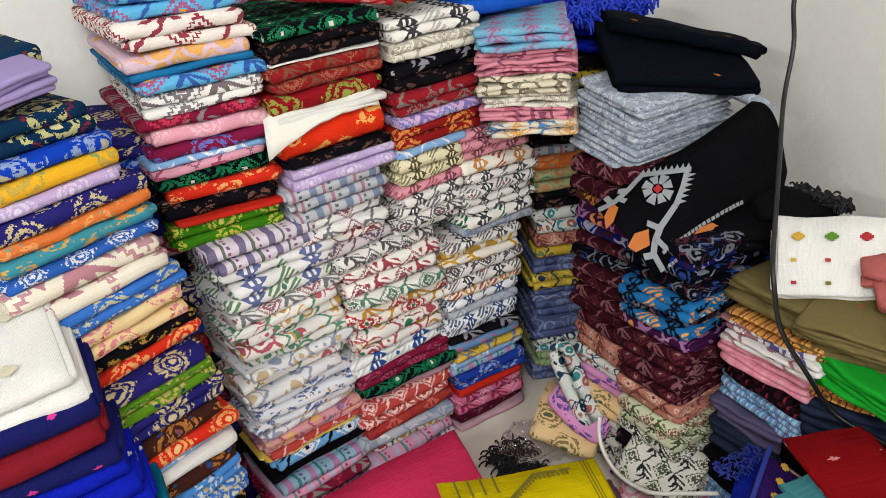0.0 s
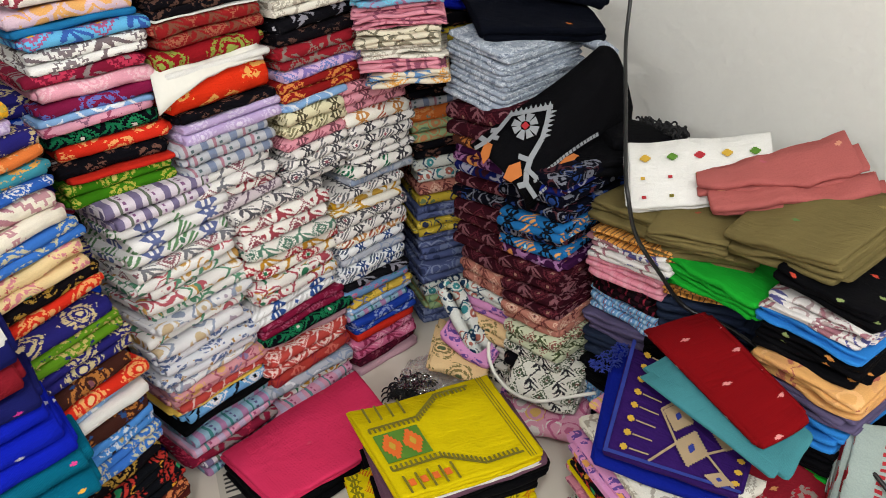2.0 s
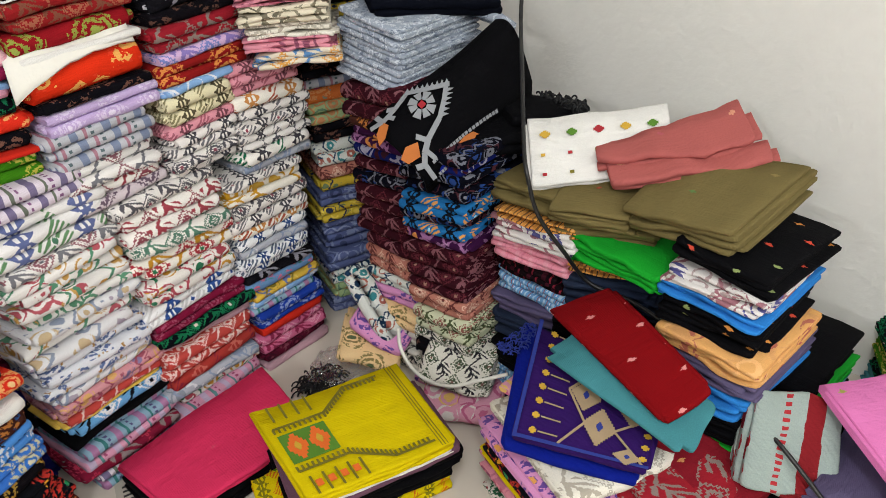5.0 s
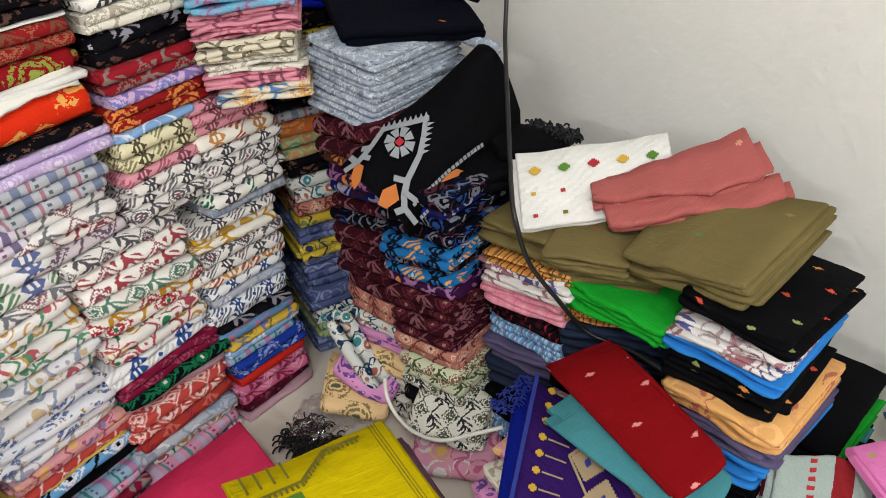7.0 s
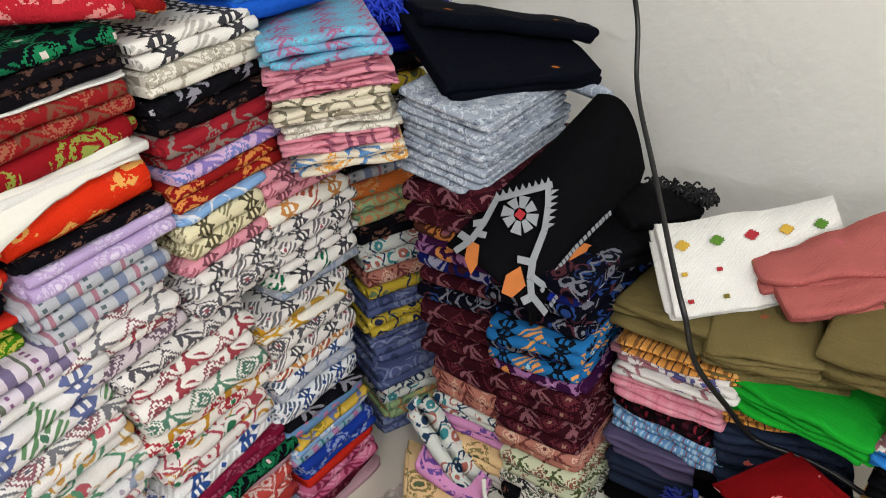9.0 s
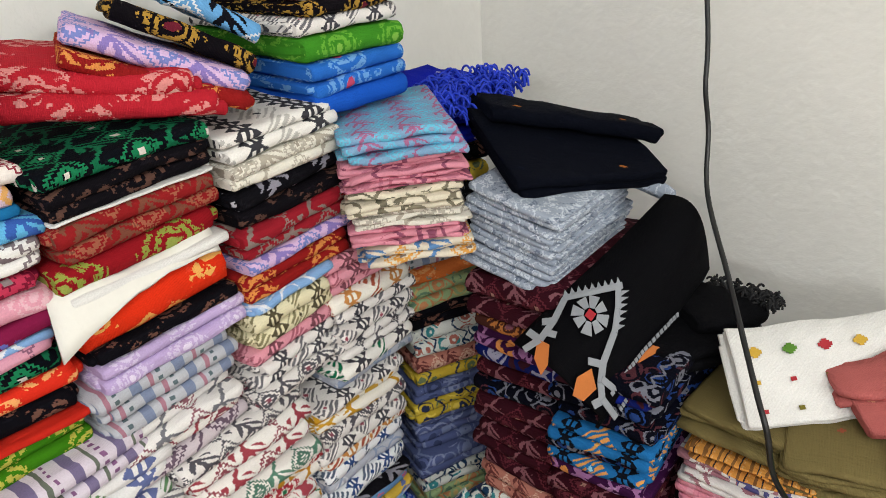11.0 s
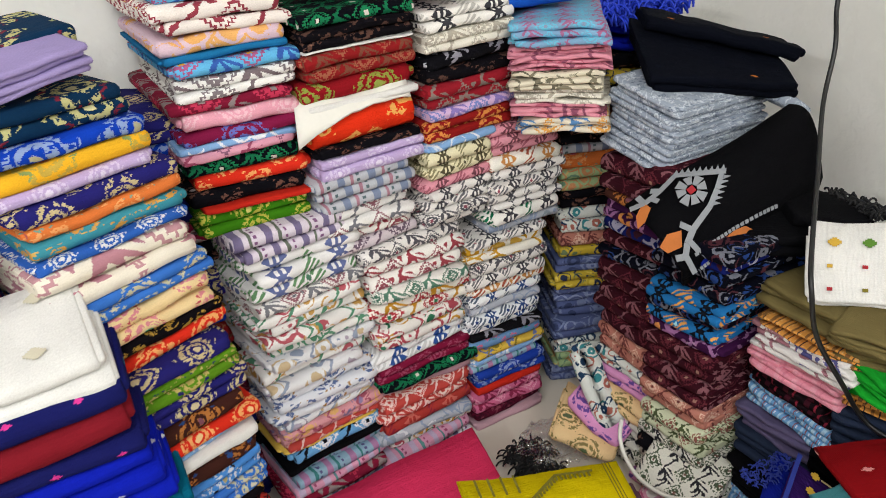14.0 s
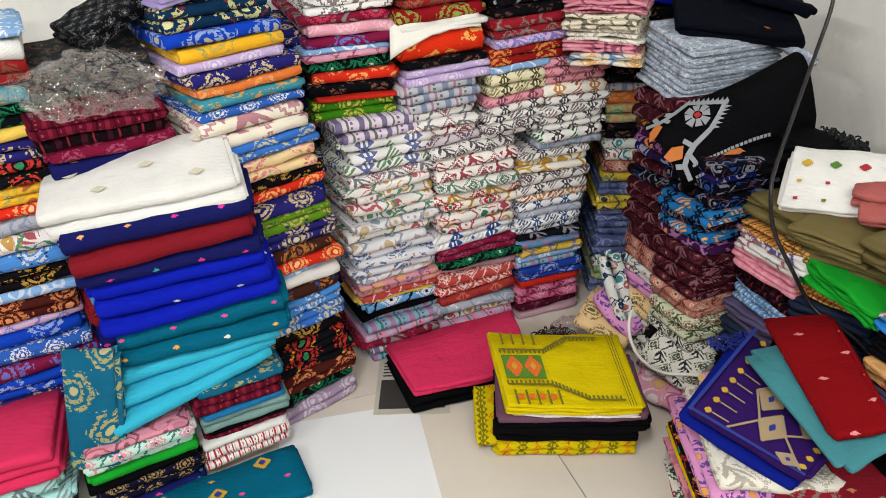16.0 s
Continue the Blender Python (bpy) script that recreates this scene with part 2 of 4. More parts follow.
film_mix.inputs[0].default_value = 0.2
film_g.t.links.new(film_clear.outputs[0], film_mix.inputs[1])
film_g.t.links.new(film_gloss.outputs[0], film_mix.inputs[2])
film_g.t.links.new(film_mix.outputs[0], film_g.t.nodes["Material Output"].inputs[0])
FILM = film_g.mat
SHOP = plain_mat("shop_wall_paint", "a39d93", 0.8, 0.1, 30.0)

# cloths: (name, style, ground, threads, repeat, words)
for row in (
    ("mint", "band", "a9dedb", "6f7f86", "8a959a", "", 0.10, "pale mint green"),
    ("sky_fl", "vine", "64b4e2", "3b62b4", "a85a86", "e6a53c", 0.10, "sky blue floral"),
    ("wred", "vine", "efe6e0", "b04a5a", "b04a5a", "e0a83c", 0.12, "white and red patterned"),
    ("peach", "flor", "dcc0cf", "e9b06c", "e9b06c", "c9a7c6", 0.10, "peach and lilac"),
    ("dkblue", "plain", "1f6fa4", "", "", "", 0.10, "deep blue"),
    ("whgrey", "vine", "efedea", "8f7f84", "9a8d92", "c7a3aa", 0.13, "white with grey motifs"),
    ("maroong", "vine", "7d1a35", "8c7f80", "c23a58", "8c7f80", 0.11, "maroon with grey motifs"),
    ("pinkp", "gold", "e7a2b5", "eebfcb", "eebfcb", "e7a2b5", 0.08, "pale pink"),
    ("maroonblue", "gold", "7f1b44", "6870bd", "6870bd", "7f1b44", 0.12, "maroon with blue flowers"),
    ("skyp", "flor", "86aede", "e2e6ee", "c7d5ea", "86aede", 0.08, "light blue"),
    ("pinkfl", "vine", "d99bb0", "a04c68", "8d5f76", "d99bb0", 0.09, "pink floral"),
    ("dkgreenfl", "vine", "10141c", "176b48", "1c7a50", "d8d0c8", 0.08, "black and green"),
    ("redgold", "gold", "dd3120", "f0a96a", "f0c690", "dd3120", 0.09, "bright red with gold thread"),
    ("blackfl", "gold", "14131a", "6b4a40", "b6aeb0", "14131a", 0.09, "black floral"),
    ("redp", "plain", "c22a1e", "", "", "", 0.10, "plain red"),
    ("greengold", "gold", "3c7c14", "b9b44e", "d2c874", "3c7c14", 0.09, "green with gold thread"),
    ("redw", "gold", "b32431", "d68a86", "e2b8b0", "b32431", 0.13, "red with pale motifs"),
    ("blackbrown", "gold", "17141a", "5a4038", "6b4c40", "17141a", 0.10, "black and brown"),
    ("redbrown", "vine", "8e1f22", "7a4a3a", "a0604a", "8e1f22", 0.07, "dark red"),
    ("redgreen", "gold", "8e1720", "8f9a44", "9aa650", "8e1720", 0.12, "dark red with green leaves"),
    ("whitep", "plain", "e2e1de", "", "", "", 0.10, "plain white"),
    ("redsari", "gold", "e03418", "eeb060", "f2c27c", "e8432a", 0.17, "vermilion red with gold flowers"),
    ("lilacp", "gold", "bfa9d6", "d6c8e6", "e2d8ee", "bfa9d6", 0.07, "lilac"),
    ("wgreyb", "band", "ece9e4", "4a4a50", "d9d6d0", "4a4a50", 0.10, "white and grey"),
    ("creamp", "vine", "e6e2d6", "cfc6b6", "d6cfc0", "bdb3a4", 0.09, "cream"),
    ("blackw", "vine", "17161c", "8e8c98", "17161c", "a9a7b0", 0.09, "black with silver grey motifs"),
    ("redgrey", "vine", "94202c", "8a7a74", "8a7a74", "94202c", 0.10, "dark red with grey motifs"),
    ("lilacw", "vine", "d6b6dc", "8d7bc0", "7a86c8", "d6b6dc", 0.09, "pale lilac"),
    ("redorange", "gold", "8d1c1c", "d58a48", "d99a58", "8d1c1c", 0.11, "dark red with orange motifs"),
    ("royalp", "plain", "1d59c2", "", "", "", 0.10, "plain royal blue"),
    ("royalsky", "gold", "2b6cc8", "6fa3dd", "c24a6a", "2b6cc8", 0.13, "blue with pale motifs"),
    ("greenfl", "gold", "3f8a26", "6cae3c", "86be50", "3f8a26", 0.10, "leaf green"),
    ("wblk", "band", "e6e2df", "55545c", "807e84", "b05a6c", 0.075, "white with black woven bands"),
    ("wblk2", "vine", "e6e2df", "66646c", "66646c", "9a5868", 0.075, "white with black vines"),
    ("wredgreen", "vine", "ece8e2", "b24050", "3c7c5a", "b24050", 0.10, "white with red and green"),
    ("blackgold", "gold", "18141a", "b08a3c", "6a2030", "b08a3c", 0.10, "black with gold motifs"),
    ("skyzig", "vine", "7fa6c8", "a86a90", "6cc0dc", "8f9ab8", 0.06, "slate blue zigzag"),
    ("pinkfl2", "flor", "d98fa0", "8f5068", "c0788c", "b86478", 0.09, "rose pink"),
    ("creamblk", "band", "e3dbb8", "57503c", "8a8462", "57503c", 0.075, "cream with dark bands"),
    ("creamst", "vine", "ddd3c0", "5b86b8", "dca050", "8a7a70", 0.09, "cream with blue motifs"),
    ("creamgv", "flor", "e0d8c2", "7c7664", "8a8470", "6c6858", 0.09, "cream and grey"),
    ("lilacst", "stripe", "d9cfdc", "8c80a8", "7c8478", "9a6c9a", 0.05, "grey lilac striped"),
    ("wblue", "band", "e8e6e6", "7480b6", "74a274", "5a8a70", 0.11, "white with blue bands"),
    ("wgrey", "vine", "e9e6e4", "8a8a92", "a8707c", "7a7a84", 0.08, "white with grey vines"),
    ("wfl", "flor", "e9e6e4", "6aa686", "d06a76", "e4b468", 0.085, "white multicolour floral"),
    ("wfl2", "flor", "e8e4e0", "c85a68", "3f8a66", "e6ac48", 0.075, "white red and green floral"),
    ("wblfl", "gold", "e2e4ec", "7084b8", "5b7ab0", "c89a5a", 0.10, "white and blue flowered"),
    ("wpale", "flor", "e4e4e8", "aebad4", "e8cfa8", "c9bcd0", 0.09, "white with faint flowers"),
    ("pinkmulti", "flor", "d99aa2", "a8586c", "e0b070", "8f7fa8", 0.06, "pink multicolour"),
    ("orangefl", "gold", "e0793c", "eda468", "c05a70", "7aa090", 0.10, "orange flowered"),
    ("skybl", "vine", "6aa6da", "12141c", "e8eaf0", "12141c", 0.09, "sky blue and black"),
    ("tealpk", "stripe", "8fb0c6", "b07ea8", "3f7f80", "5c5c88", 0.05, "teal and pink striped"),
    ("pinkst", "stripe", "d79ab6", "c2b0cc", "5f8f90", "a04c70", 0.05, "pink striped"),
    ("yellowe", "plain", "edc85c", "", "", "", 0.10, "pale yellow"),
    ("greyst", "stripe", "b8bac2", "7c88a4", "a87888", "5a6a70", 0.055, "grey checked"),
    ("plumgrey", "vine", "cfc3ca", "6a5868", "6a5868", "cfc3ca", 0.09, "plum and grey"),
    ("pinkblk", "band", "dd97a6", "7a4854", "a86070", "7a4854", 0.075, "pink with dark bands"),
    ("wredstar", "vine", "efebe6", "b8505c", "a85a66", "d88a90", 0.09, "white with red stars"),
    ("wgreen", "vine", "ece9e4", "6a9a84", "5f8a78", "8aa898", 0.08, "white with green vines"),
    ("wgold", "vine", "efebe2", "e6a83a", "c8404c", "3c8a60", 0.10, "white with gold and red zigzags"),
    ("wbluelad", "band", "edeef0", "3c62b0", "edeef0", "3c62b0", 0.10, "white with blue ladders"),
    ("maroonp", "gold", "7a1638", "9c4a66", "9c4a66", "7a1638", 0.07, "maroon"),
    ("pinkgrey", "plain", "b8929e", "", "", "", 0.10, "dusty pink"),
    ("redwh", "vine", "c04a44", "ecd2cc", "ecd2cc", "c04a44", 0.07, "red and white"),
    ("brick", "band", "a83a34", "c86a60", "8a2a3c", "dcb0a0", 0.09, "brick red"),
    ("greysky", "flor", "b0b4c0", "8d9ab4", "d6d8de", "8a94a0", 0.08, "grey blue"),
    ("worange", "band", "f0ece2", "e8a25c", "c86a50", "e8a25c", 0.09, "white with orange bands"),
    ("wgreenb", "band", "ece9e4", "4c4a52", "1f7c58", "1f7c58", 0.09, "white with green bands"),
    ("wyellow", "flor", "f0ece2", "eab034", "eab034", "e6b850", 0.10, "white with yellow motifs"),
    ("wbluest", "band", "eceef2", "3c5c9a", "6a7890", "2c4a8a", 0.075, "white with blue woven bands"),
    ("bluepk", "gold", "6d96c6", "d8708c", "dc8a9c", "4a8a80", 0.08, "blue with pink flowers"),
    ("yellowp", "flor", "dcb84a", "8a7a30", "6a7ab0", "e6c860", 0.07, "yellow"),
    ("royalw", "gold", "1e3c9c", "8a9ac8", "b8c2dc", "1e3c9c", 0.10, "royal blue with pale motifs"),
    ("pinkdk", "vine", "c8668c", "8a2a4c", "dc98b0", "8a2a4c", 0.08, "rose with dark vines"),
    ("maroondk", "vine", "57122a", "7c4050", "3a1020", "7c4050", 0.07, "dark maroon"),
    ("navyteal", "gold", "0f2f4e", "c0bc84", "d0cc9c", "7a2838", 0.14, "dark teal with gold flowers"),
    ("royalgold", "gold", "1440b8", "8fa4d0", "b8b494", "1440b8", 0.12, "royal blue brocade"),
    ("yellowfl", "gold", "efb42c", "c8a84a", "b86a3a", "8fa060", 0.13, "golden yellow"),
    ("navygold", "gold", "27246e", "c8b88c", "d8c8a0", "27246e", 0.09, "navy with gold flowers"),
    ("tealfl", "gold", "3f8fa0", "d09a4c", "8a5a98", "c8a45c", 0.11, "teal multicolour"),
    ("bluefl", "gold", "2f60b8", "d6d8dc", "e0e0e0", "2f60b8", 0.06, "blue and white"),
    ("creampk", "vine", "ece4d4", "d89aa8", "e0a8b0", "ece4d4", 0.20, "cream with pink lines"),
    ("bluegold", "gold", "3a72c8", "c8c4a4", "d6d2b8", "3a72c8", 0.10, "blue with gold flowers"),
    ("creamfl", "gold", "ebcf9c", "dd8a94", "4ca070", "c85a60", 0.11, "cream with pink and green"),
    ("greengold2", "gold", "5c8c1e", "c4b06c", "b8a860", "2c2a6c", 0.09, "green and gold"),
    ("brownfl", "gold", "40221c", "b07038", "7a4a5a", "2c4a80", 0.10, "brown with orange motifs"),
    ("skygold", "gold", "4c8ad4", "cdd3dc", "b8a878", "2c2c38", 0.09, "sky blue with pale motifs"),
    ("blackmulti", "gold", "16181e", "b8342c", "2c8a5a", "e0a030", 0.11, "black with bright motifs"),
    ("brownor", "gold", "4a1c18", "c87a4c", "d8905c", "4a1c18", 0.10, "brown and orange"),
    ("lilacfl", "gold", "a490ac", "cfc2d2", "cfc2d2", "a490ac", 0.10, "dusty lilac"),
    ("navyb", "butta", "171a58", "d8a060", "d03a90", "3fa0a8", 0.075, "navy with small motifs"),
    ("redb", "butta", "7e1a26", "c88a58", "c88a58", "d8a068", 0.12, "dark red with gold motifs"),
    ("royalb", "butta", "0f1fae", "e0e2ea", "c8c8d8", "0f1fae", 0.11, "bright royal blue"),
    ("tealb", "butta", "05607c", "e0a848", "e04a98", "e6e0d0", 0.09, "teal with small motifs"),
    ("cyanp", "plain", "38b4d4", "", "", "", 0.10, "plain turquoise"),
    ("tealgold", "gold", "155f7e", "9a9a6c", "b0ac80", "155f7e", 0.12, "teal with gold brocade"),
    ("mintfl", "vine", "bfe0d4", "3f7c78", "e088a0", "2f6a70", 0.06, "mint floral"),
    ("greenp", "plain", "1a9a2c", "", "", "", 0.10, "bright green"),
    ("navystr", "gold", "12122a", "9a8050", "9a8050", "12122a", 0.06, "black with gold lines"),
    ("greygreen", "plain", "7fa09c", "", "", "", 0.10, "grey green"),
    ("redcheck", "stripe", "e9e2de", "c83a48", "e9e2de", "c83a48", 0.012, "red and white checked"),
    ("maroonst", "stripe", "5c0f24", "7c2036", "3c0a18", "8c3a4c", 0.03, "maroon"),
    ("greywv", "flor", "9aa4b4", "c8d0da", "6f7a8c", "b4bcc8", 0.028, "silver grey"),
    ("maroonm", "vine", "320e18", "7c5058", "5c2630", "9a7468", 0.075, "dark maroon with pale bands"),
    ("purplem", "flor", "38143c", "9a6a98", "d08a4c", "b08ab0", 0.09, "purple"),
    ("navyw", "flor", "0b0d1c", "70727e", "4c2830", "243e78", 0.06, "navy with white bands"),
    ("bluecy", "band", "2068a4", "10141c", "d89a54", "9ad0e0", 0.09, "bright blue"),
    ("royalm", "flor", "101a5c", "9a9ab0", "3a1a24", "1a2c9a", 0.09, "royal blue"),
    ("greenpale", "flor", "9fb888", "c88a60", "6a8a70", "d0b878", 0.07, "pale green"),
    ("slateblue", "flor", "55608c", "7a86ac", "3a4468", "8a94b8", 0.08, "slate blue"),
    ("yellownv", "flor", "c8ae3c", "2c3450", "6a7a58", "e0c858", 0.06, "yellow and navy"),
    ("whnavy", "flor", "d9ddd8", "2c4a6c", "c87a6c", "4aa0a8", 0.06, "white and navy"),
    ("salmonm", "vine", "b87a6c", "6c3a38", "dcb8a4", "6c3a38", 0.06, "salmon pink"),
    ("greenwh", "vine", "ccd2b4", "4c5638", "8a5a50", "55603c", 0.06, "olive green and white"),
    ("whblackfl", "vine", "dcdad0", "34343a", "5c6a54", "8a6a60", 0.06, "white with black leaves"),
    ("bagfl", "gold", "e9c896", "8a7c50", "5c6a4c", "e9c896", 0.10, "cream and green"),
    ("pinkmot", "gold", "d894c4", "6a4c98", "e0a058", "d894c4", 0.13, "pink with violet motif"),
    ("olive", "butta", "70643f", "a0503c", "5a7a48", "8a7a4c", 0.15, "olive green"),
    ("whbutta", "butta", "eeeeea", "d8a838", "2c7a5c", "b83a58", 0.075, "white with coloured motifs"),
    ("rosep", "butta", "ae5f5c", "d89a80", "c88a70", "b8606a", 0.12, "dusky rose"),
    ("blackb", "butta", "101014", "c84a38", "d89048", "8a9a60", 0.07, "black with red motifs"),
    ("whred", "flor", "dedad8", "b8808c", "6a6aa8", "c8b0b0", 0.09, "white floral"),
    ("bluep", "plain", "2f80d0", "", "", "", 0.10, "bright blue"),
    ("peachp", "flor", "e0a868", "d8a068", "b86a58", "edb87c", 0.10, "peach"),
    ("violetg", "plain", "5c5474", "", "", "", 0.10, "grey violet"),
    ("blackp", "plain", "0e0e12", "", "", "", 0.10, "plain black"),
    ("navydk", "butta", "232c40", "b85a50", "232c40", "232c40", 0.12, "slate navy"),
    ("skystr", "stripe", "6a9ccc", "a8c8e0", "8a5a68", "d8dce4", 0.02, "sky blue striped"),
    ("blackred", "stripe", "1c1016", "3c1420", "7c2434", "1c1016", 0.04, "black and red"),
    ("pinkstr", "stripe", "d88a9c", "dc98a8", "cc7c90", "d88a9c", 0.03, "pink"),
    ("orangest", "stripe", "dc9a4c", "8a6038", "3c3030", "e0b070", 0.02, "orange striped"),
    ("yellowm", "plain", "d2bc08", "", "", "", 0.10, "bright yellow"),
    ("magenta", "butta", "d83460", "d84868", "d42858", "d42858", 0.15, "hot pink"),
    ("mauve", "plain", "6a4a5c", "", "", "", 0.10, "mauve"),
    ("redm", "butta", "7c0c12", "d8a098", "d88a88", "d8a098", 0.09, "deep red with small motifs"),
    ("tealp", "plain", "44858e", "", "", "", 0.10, "pale teal"),
    ("royalp2", "plain", "0f1e84", "", "", "", 0.10, "royal blue"),
    ("purpleg", "gold", "2c1a4c", "5c4c5c", "1c2c80", "4c3c58", 0.09, "purple with gold brocade"),
    ("pinkor", "flor", "e0a0b8", "c86a90", "e8c070", "e8e0dc", 0.10, "pink and orange"),
    ("redstripe", "stripe", "9caaa6", "842228", "9caaa6", "a83238", 0.10, "white with red stripes"),
    ("magentap", "butta", "d878b4", "a8a858", "d878b4", "c85a9c", 0.16, "orchid pink"),
    ("lilacplain", "plain", "9f90c2", "", "", "", 0.10, "plain lilac"),
    ("navycl", "butta", "0b0f1c", "b8692c", "8a7a3c", "0d1220", 0.16, "dark navy"),
    ("yellowbr", "band", "d2bc08", "77701a", "c8641c", "4c7a1c", 0.06, "yellow with olive border"),
    ("purplep", "plain", "30175a", "", "", "", 0.10, "purple"),
    ("blackmesh", "gold", "15161a", "5a5c60", "9a9a98", "15161a", 0.03, "black"),
    ("darkgrey", "gold", "2c3134", "6a5548", "2c3134", "2c3134", 0.05, "charcoal"),
):
    cloth(row[0], *row[1:6], size=row[6], words=row[7])


# ---- cloth shapes ----
def fold_profile(d, h, n=5):
    """Closed outline of one fold in depth and height, with a round front."""
    r = h / 2
    out = [(d, 0.55 * h), (d - 0.4 * r, 0.95 * h), (d * 0.66, h), (d * 0.33, h), (r * 1.6, h)]
    for i in range(n):
        a = math.pi * (i + 0.5) / n
        c = math.cos(a)
        out.append((r * 0.95 * (1 - math.sin(a) ** 0.9), r + r * math.copysign(abs(c) ** 0.92, c)))
    out += [(r * 1.6, 0.0), (d * 0.33, 0.0), (d * 0.66, 0.0), (d - 0.4 * r, 0.05 * h)]
    return out


def folded_mesh(name, w, d, h, k, seed, loose, nx, shuffle, shift):
    """One ply of a folded cloth with a round front edge; width along x, front at y = 0."""
    verts, faces, uvs = [], [], []
    rnd = random.Random(seed * 13 + k)
    outline = fold_profile(d - rnd.uniform(0, 0.012), h * 0.955)
    shuffle *= loose
    dx, dy = rnd.uniform(-1, 1) * shuffle, rnd.uniform(0, 1) * shuffle * 1.5
    lens = [0.0]
    for a, b in zip(outline, outline[1:] + outline[:1]):
        lens.append(lens[-1] + math.hypot(b[0] - a[0], b[1] - a[1]))
    m = len(outline)
    xs = [-w / 2, -w / 2 + 0.004] + [-w / 2 + w * i / (nx - 1) for i in range(1, nx - 1)] + [w / 2 - 0.004, w / 2]
    slump = rnd.uniform(0, 0.004) * loose
    for x in xs:
        end = abs(abs(x) - w / 2) < 1e-6
        near = (abs(x) / (w / 2)) ** 6
        for (y, z) in outline:
            q = Vector((x * 9 + seed * 1.7, y * 6 + k * 3.1, seed * 0.31))
            push = (noise.noise(q) * 0.007 + noise.noise(q * 3.1) * 0.0022) * loose
            lift = (noise.noise(q * 1.7 + Vector((5, 9, 2))) * 0.004 + noise.noise(q * 4.3) * 0.0012) * loose
            zz = h / 2 + (z - h / 2) * (0.72 if end else 1.0)
            yy = y + (0.004 if end and y < d / 2 else 0.0) + near * 0.004 * loose
            verts.append((x + dx + noise.noise(q * 2) * 0.002, yy + dy + push, zz + lift - near * slump))
    for i in range(len(xs) - 1):
        for j in range(m):
            a, b = i * m + j, i * m + (j + 1) % m
            faces.append((a, b, b + m, a + m))
            u0, u1 = xs[i] + shift[0], xs[i + 1] + shift[0]
            v0, v1 = lens[j] + shift[1] + k * h, lens[j + 1] + shift[1] + k * h
            uvs += [(u0, v0), (u0, v1), (u1, v1), (u1, v0)]
    for i in (0, len(xs) - 1):
        ring = [i * m + j for j in range(m)]
        faces.append(tuple(ring))
        uvs += [(verts[q][1] * 0.8 + k + shift[0], verts[q][2] + shift[1]) for q in ring]
    me = bpy.data.meshes.new(name)
    me.from_pydata(verts, [], faces)
    layer = me.uv_layers.new(name="weave")
    layer.data.foreach_set("uv", [c for q in uvs for c in q])
    bm = bmesh.new()
    bm.from_mesh(me)
    bmesh.ops.recalc_face_normals(bm, faces=bm.faces)
    bm.to_mesh(me)
    bm.free()
    me.polygons.foreach_set("use_smooth", [len(p.vertices) == 4 for p in me.polygons])
    return me


COUNT = [0]


def sari(mat, w, d, h, m, plies=0, where="in a stack of saris", group="stacked saris", loose=1.0, name="folded_sari", shuffle=0.005, nx=13):
    """One folded sari, its plies as parts, with its front edge's middle at the pose m."""
    COUNT[0] += 1
    seed = COUNT[0]
    rnd = random.Random(seed)
    plies = plies or max(1, round(h / 0.026))
    material, words = CLOTH[mat]
    shift = (0.0 if mat in BANDED else rnd.uniform(0, 4), rnd.uniform(0, 4))
    share = [rnd.uniform(0.8, 1.2) for _ in range(plies)]
    thing = new(name)
    thing.matrix_world = m
    z = 0.0
    for k in range(plies):
        hp = h * share[k] / sum(share)
        ob = new("fold", folded_mesh("fold", w, d, hp, k, seed, loose, nx, shuffle, shift))
        ob.data.materials.append(material)
        ob.parent = thing
        ob.matrix_local = pose(0, 0, z)
        if k == 0:
            core = new("inner_fold", folded_mesh("inner_fold", w + 0.009, d - 0.03, hp * 0.6, k + 7, seed, loose, 5, shuffle, shift))
            core.data.materials.append(material)
            core.parent = thing
            core.matrix_local = pose(0, 0.013, z + hp * 0.2)
        z += hp
    tagged(thing, words + " folded sari " + where, "sari", group)
    return thing


def lay(mat, a, b, c, h, **more):
    """A folded sari from its front left, front right and back left corners."""
    a, b, c = Vector(a), Vector(b), Vector(c)
    x = (b - a).normalized()
    z = x.cross(c - a).normalized()
    y = z.cross(x)
    m = Matrix((x, y, z)).transposed().to_4x4()
    m.translation = (a + b) / 2 - z * h
    return sari(mat, (b - a).length, (c - a).dot(y), h, m, **more)


PLACE = {}


def spread(mat, a, b, c, d, h, **more):
    """A folded sari pulled out of square, by the four corners of its top: front left and right, back left and right."""
    a, b, c, d = (Vector(q) for q in (a, b, c, d))
    thing = lay(mat, a, b, c, h, **more)
    m = thing.matrix_world.copy()
    w, y = (b - a).length, m.col[1].to_3d()
    deep, up = (c - a).dot(y), ((b - c).cross(d - a)).normalized()
    up = up if up.z > 0 else -up

    def at(s, t, z):
        return m.inverted() @ ((a * (1 - s) + b * s) * (1 - t) + (c * (1 - s) + d * s) * t + up * (z - h))

    for ob in thing.children:
        low = ob.location.z
        for v in ob.data.vertices:
            v.co = at(v.co.x / w + 0.5, v.co.y / deep, v.co.z + low) - Vector((0, 0, low))
    PLACE[thing.name] = at
    return thing


